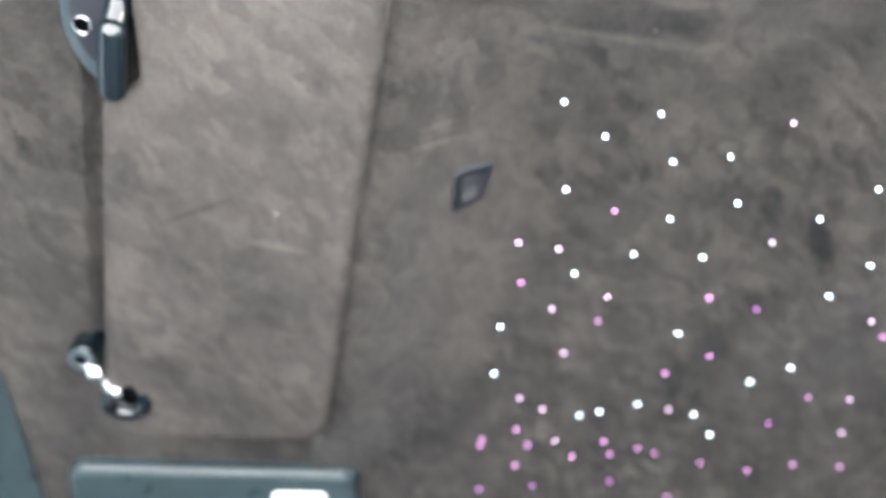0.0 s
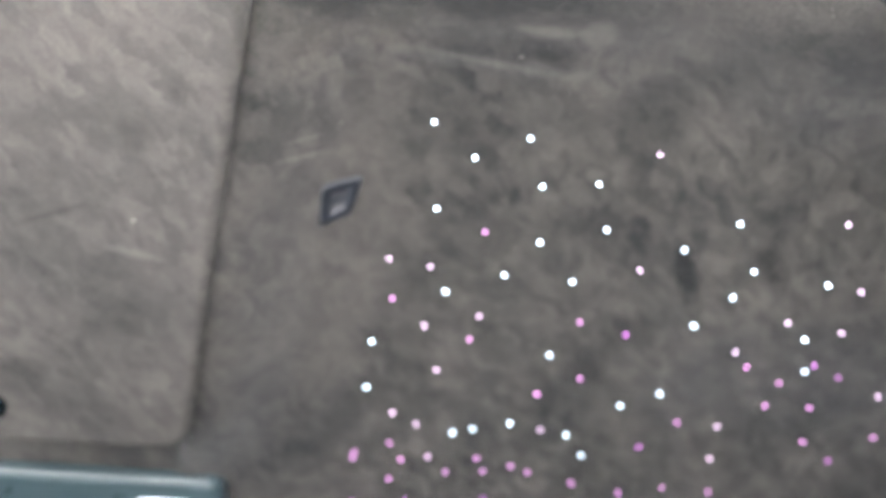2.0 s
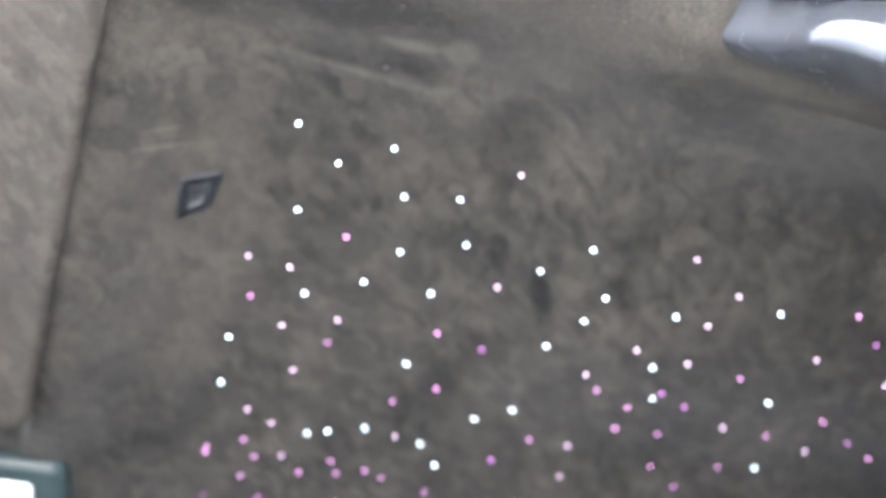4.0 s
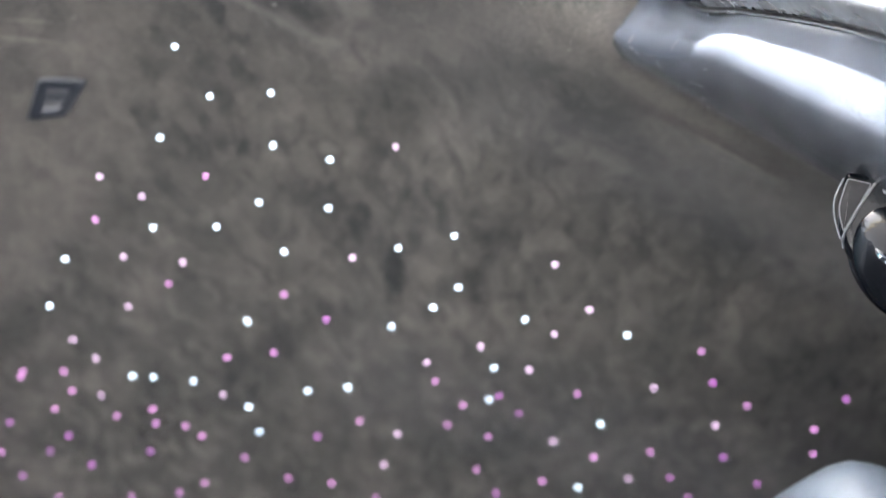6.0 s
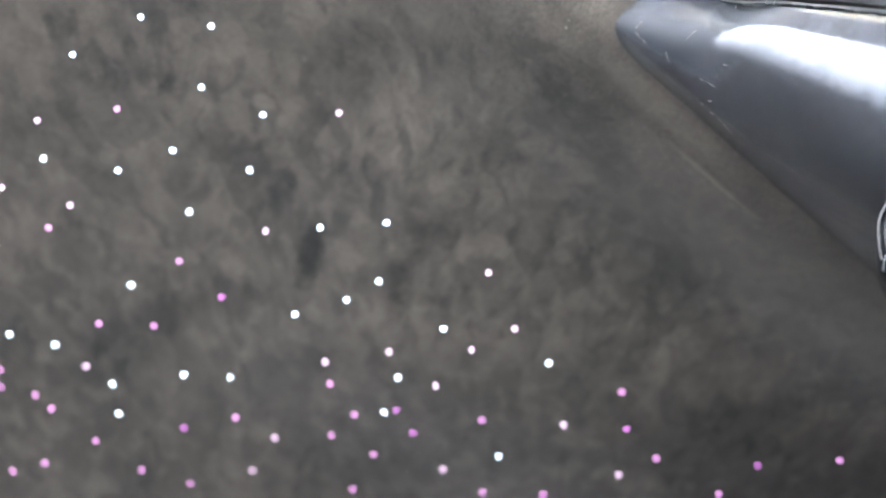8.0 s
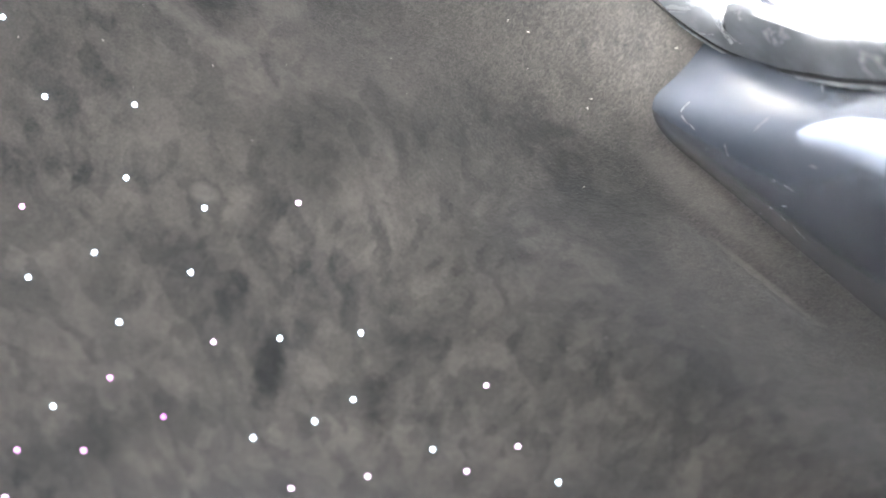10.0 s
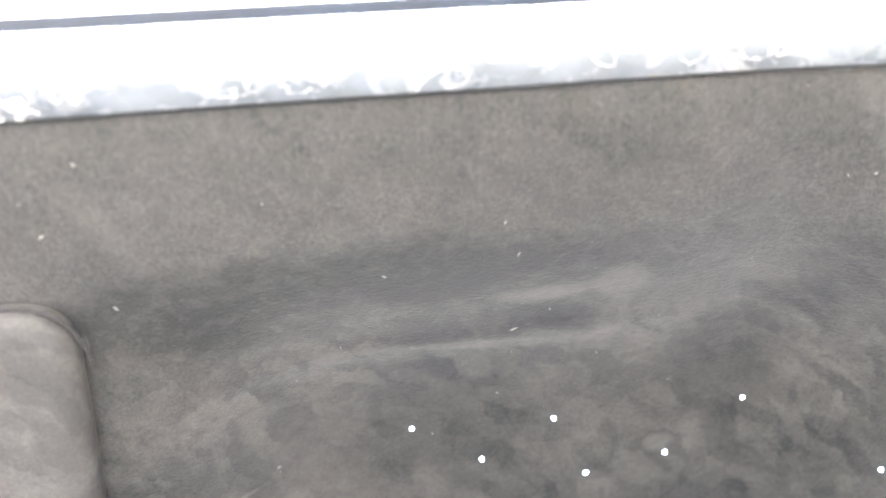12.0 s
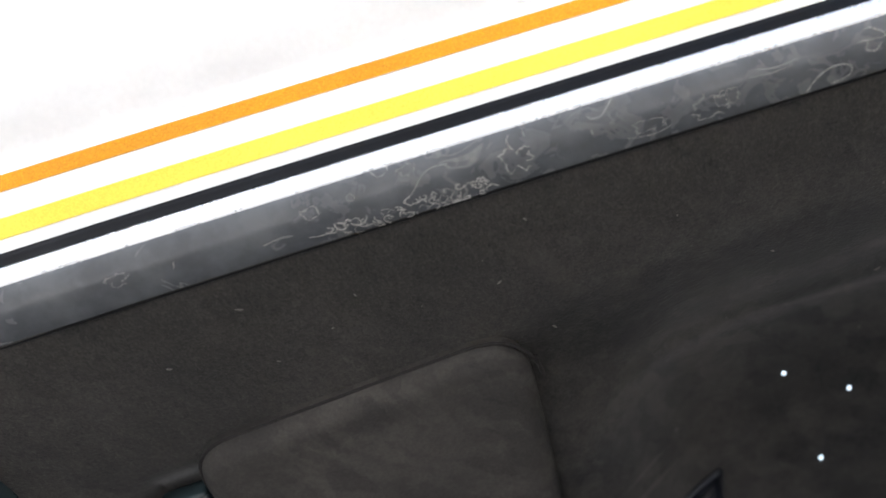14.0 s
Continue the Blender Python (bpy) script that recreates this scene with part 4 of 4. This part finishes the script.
def bezel_frame():
    bm = bmesh.new()
    rows = []
    for scale, drop in ((1.0, 0.003), (1.0, -0.0012), (0.94, -0.0022), (0.56, -0.0022), (0.46, -0.0008), (0.46, 0.003)):
        ring = []
        for p in rounded(DIA, 0.0035, 4):
            q = cen + (Vector(p) - cen) * scale
            ring.append(bm.verts.new((q.x, q.y, roof(q.x, q.y) + drop)))
        rows.append(ring)
    k = len(rows[0])
    for a, b in zip(rows, rows[1:] + rows[:1]):
        for j in range(k):
            bm.faces.new((a[j], a[(j + 1) % k], b[(j + 1) % k], b[j]))
    return bm


part("frame", bezel_frame(), MAT_BEZEL, bezel)
def across(a, b):
    """A point of the bezel's opening: a from one side to the other, b from the door's side inward."""
    p, q, r, t = (Vector(v) for v in (DIA[0], DIA[1], DIA[2], DIA[3]))
    v = cen + (p.lerp(q, a).lerp(t.lerp(r, a), b) - cen) * 0.50
    return v.x, v.y, roof(v.x, v.y)


def slat(b0, b1, low, high):
    bm = bmesh.new()
    lo = [bm.verts.new((x, y, z + low)) for x, y, z in (across(0, b0), across(1, b0), across(1, b1), across(0, b1))]
    hi = [bm.verts.new((x, y, z + high)) for x, y, z in (across(0, b0), across(1, b0), across(1, b1), across(0, b1))]
    bm.faces.new(lo)
    bm.faces.new(hi[::-1])
    for k in range(4):
        bm.faces.new((lo[k], lo[(k + 1) % 4], hi[(k + 1) % 4], hi[k]))
    return bm


part("insert", slat(0.0, 1.0, -0.0004, 0.003), MAT_BEZEL, bezel, "slate grey insert")
part("slat", slat(0.06, 0.30, -0.0011, 0.001), MAT_SLAT, bezel, "light grey slat")
part("slat", slat(0.62, 0.94, -0.0011, 0.001), MAT_SLAT, bezel, "light grey slat")
# the highlight on the bezel's edge is put in as a pale line
edge = [(DIA[0][0] + (DIA[3][0] - DIA[0][0]) * t, DIA[0][1] + (DIA[3][1] - DIA[0][1]) * t) for t in (0.08, 0.25, 0.45, 0.65, 0.85, 0.97)]
part("edge_highlight", tube([(x - 0.0006, y, roof(x, y) - 0.0013) for x, y in edge], lambda t: 0.0006 - 0.0003 * t, 8), MAT_SLAT, bezel, "highlight on the bezel's edge, put in as a pale line")

# ---- fibre-optic star lights ----
WHITE_STARS = [
    (-0.0814, -0.3175), (-0.1095, -0.3419), (-0.1426, -0.3248), (-0.0886, -0.3838), (-0.1553, -0.3602), (-0.1917, -0.3555),
    (-0.1608, -0.4071), (-0.2035, -0.3925), (-0.1016, -0.4584), (-0.1408, -0.4393), (-0.1887, -0.4411), (-0.2544, -0.3941),
    (-0.2803, -0.3614), (-0.0524, -0.5106), (-0.0504, -0.5612), (-0.1850, -0.5177), (-0.2998, -0.3994), (-0.2921, -0.4235),
    (-0.2747, -0.4568), (-0.3525, -0.4072), (-0.4219, -0.3910), (-0.1215, -0.6126), (-0.1370, -0.6074), (-0.1658, -0.5981),
    (-0.3551, -0.4622), (-0.2481, -0.5671), (-0.2725, -0.5439), (-0.2127, -0.6085), (-0.3692, -0.5008), (-0.2288, -0.6321),
    (-0.4547, -0.4866), (-0.4857, -0.5791),
]
PALE_STARS = [
    (-0.2258, -0.3288), (-0.0603, -0.4290), (-0.0888, -0.4355), (-0.2322, -0.4235), (-0.0891, -0.4939), (-0.1279, -0.4811),
    (-0.1023, -0.5409), (-0.3487, -0.3554), (-0.3875, -0.3809), (-0.3767, -0.4112), (-0.3371, -0.4450), (-0.0723, -0.5927),
    (-0.0918, -0.6056), (-0.3112, -0.4815), (-0.3779, -0.4524), (-0.1042, -0.6435), (-0.1911, -0.6037), (-0.4652, -0.4292),
    (-0.3279, -0.5812), (-0.4373, -0.5290), (-0.5269, -0.4461), (-0.3320, -0.6213), (-0.5145, -0.5474),
]
PINK_STARS = [
    (-0.1228, -0.4009), (-0.0646, -0.4673), (-0.1238, -0.5058), (-0.2011, -0.4802), (-0.1821, -0.5622), (-0.2125, -0.5414),
    (-0.0441, -0.6366), (-0.0432, -0.6432), (-0.0720, -0.6296), (-0.3255, -0.4997), (-0.0823, -0.6486), (-0.4214, -0.4613),
    (-0.4753, -0.3828), (-0.0735, -0.6733), (-0.1203, -0.6616), (-0.1443, -0.6426), (-0.1507, -0.6572), (-0.3559, -0.5183),
    (-0.2954, -0.5794), (-0.3567, -0.5502), (-0.1732, -0.6500), (-0.1879, -0.6562), (-0.3915, -0.5497), (-0.5348, -0.4168),
    (-0.5932, -0.4177), (-0.2266, -0.6668), (-0.4748, -0.5323), (-0.5065, -0.5022), (-0.4018, -0.5946), (-0.0442, -0.7342),
    (-0.2058, -0.7099), (-0.2661, -0.6703), (-0.3013, -0.6604), (-0.4561, -0.5849), (-0.1897, -0.7309), (-0.5688, -0.5461),
    (-0.6098, -0.4423), (-0.1537, -0.7516), (-0.3409, -0.6620), (-0.0974, -0.7759), (-0.6335, -0.3444), (-0.6969, -0.3549),
]
VIOLET_STARS = [
    (-0.4998, -0.4064), (-0.3736, -0.4927), (-0.3966, -0.5065), (-0.0446, -0.6974), (-0.0898, -0.6992), (-0.2717, -0.6127),
    (-0.5934, -0.3808), (-0.0802, -0.7244), (-0.1546, -0.6913), (-0.1146, -0.7268), (-0.5569, -0.4796), (-0.0644, -0.7600),
    (-0.5410, -0.5282), (-0.4291, -0.6163), (-0.6017, -0.4995), (-0.2356, -0.4875),
]


def star_mesh(name, mat):
    bm = bmesh.new()
    bmesh.ops.create_uvsphere(bm, u_segments=16, v_segments=8, radius=0.00106)
    me = bpy.data.meshes.new(name)
    bm.to_mesh(me)
    bm.free()
    me.materials.append(mat)
    return me


for spots, colour, power, label in (
        (WHITE_STARS, (0.72, 0.88, 1.0), 0.32, "tiny white fibre-optic star light in the headliner"),
        (PALE_STARS, (1.0, 0.70, 0.97), 0.115, "tiny pale pink fibre-optic star light in the headliner"),
        (PINK_STARS, (1.0, 0.42, 0.94), 0.088, "tiny pink fibre-optic star light in the headliner"),
        (VIOLET_STARS, (0.83, 0.25, 0.88), 0.066, "tiny dim violet fibre-optic star light in the headliner")):
    mesh = star_mesh("star_light", star_glow("star_glow", colour, power))
    for x, y in spots:
        ob = new("star_light", mesh)
        ob.location = (x, y, roof(x, y) - 0.0004)
        tagged(ob, label, "star light", "star lights in the headliner")

# ---- lint on the headliner ----
SEEN_LINT = [(0.0665, -0.1481), (0.0800, -0.1592), (0.1046, -0.1654), (0.1050, -0.1353), (0.1405, -0.1499), (0.0182, -0.1673), (0.0066, -0.2026), (-0.1234, -0.1910), (-0.0814, -0.2116),
             (-0.1268, -0.2597), (-0.1190, -0.3037), (-0.0249, -0.3158), (-0.2834, -0.1594), (-0.2406, -0.1863), (-0.2712, -0.1940), (0.0010, -0.1435), (-0.1280, -0.2090)]
lint_bm = bmesh.new()
spots = SEEN_LINT + [(random.uniform(-0.40, 0.10), random.uniform(-0.33, -0.15)) for _ in range(34)]
for i, (x, y) in enumerate(spots):
    size = random.uniform(0.00055, 0.00085) if i < len(SEEN_LINT) else random.uniform(0.0002, 0.0005)
    m = Matrix.Translation((x, y, roof(x, y) - 0.0002)) @ Matrix.Rotation(random.uniform(0, 3.1), 4, "Z") @ Matrix.Diagonal((size * random.uniform(1, 2.4), size * 0.6, size * 0.5, 1))
    bmesh.ops.create_icosphere(lint_bm, subdivisions=1, radius=1.0, matrix=m)
tagged(part("lint", lint_bm, MAT_LINT), "pale specks of lint caught in the headliner's nap", "lint", kind="stuff")
speck = bmesh.new()
bmesh.ops.create_icosphere(speck, subdivisions=2, radius=1.0, matrix=Matrix.Translation((0.0912, -0.3600, 1.3464)) @ Matrix.Diagonal((0.0013, 0.0011, 0.0006, 1)))
tagged(part("crumb", speck, MAT_LINT), "tiny pale crumb clinging to the visor", "crumb")
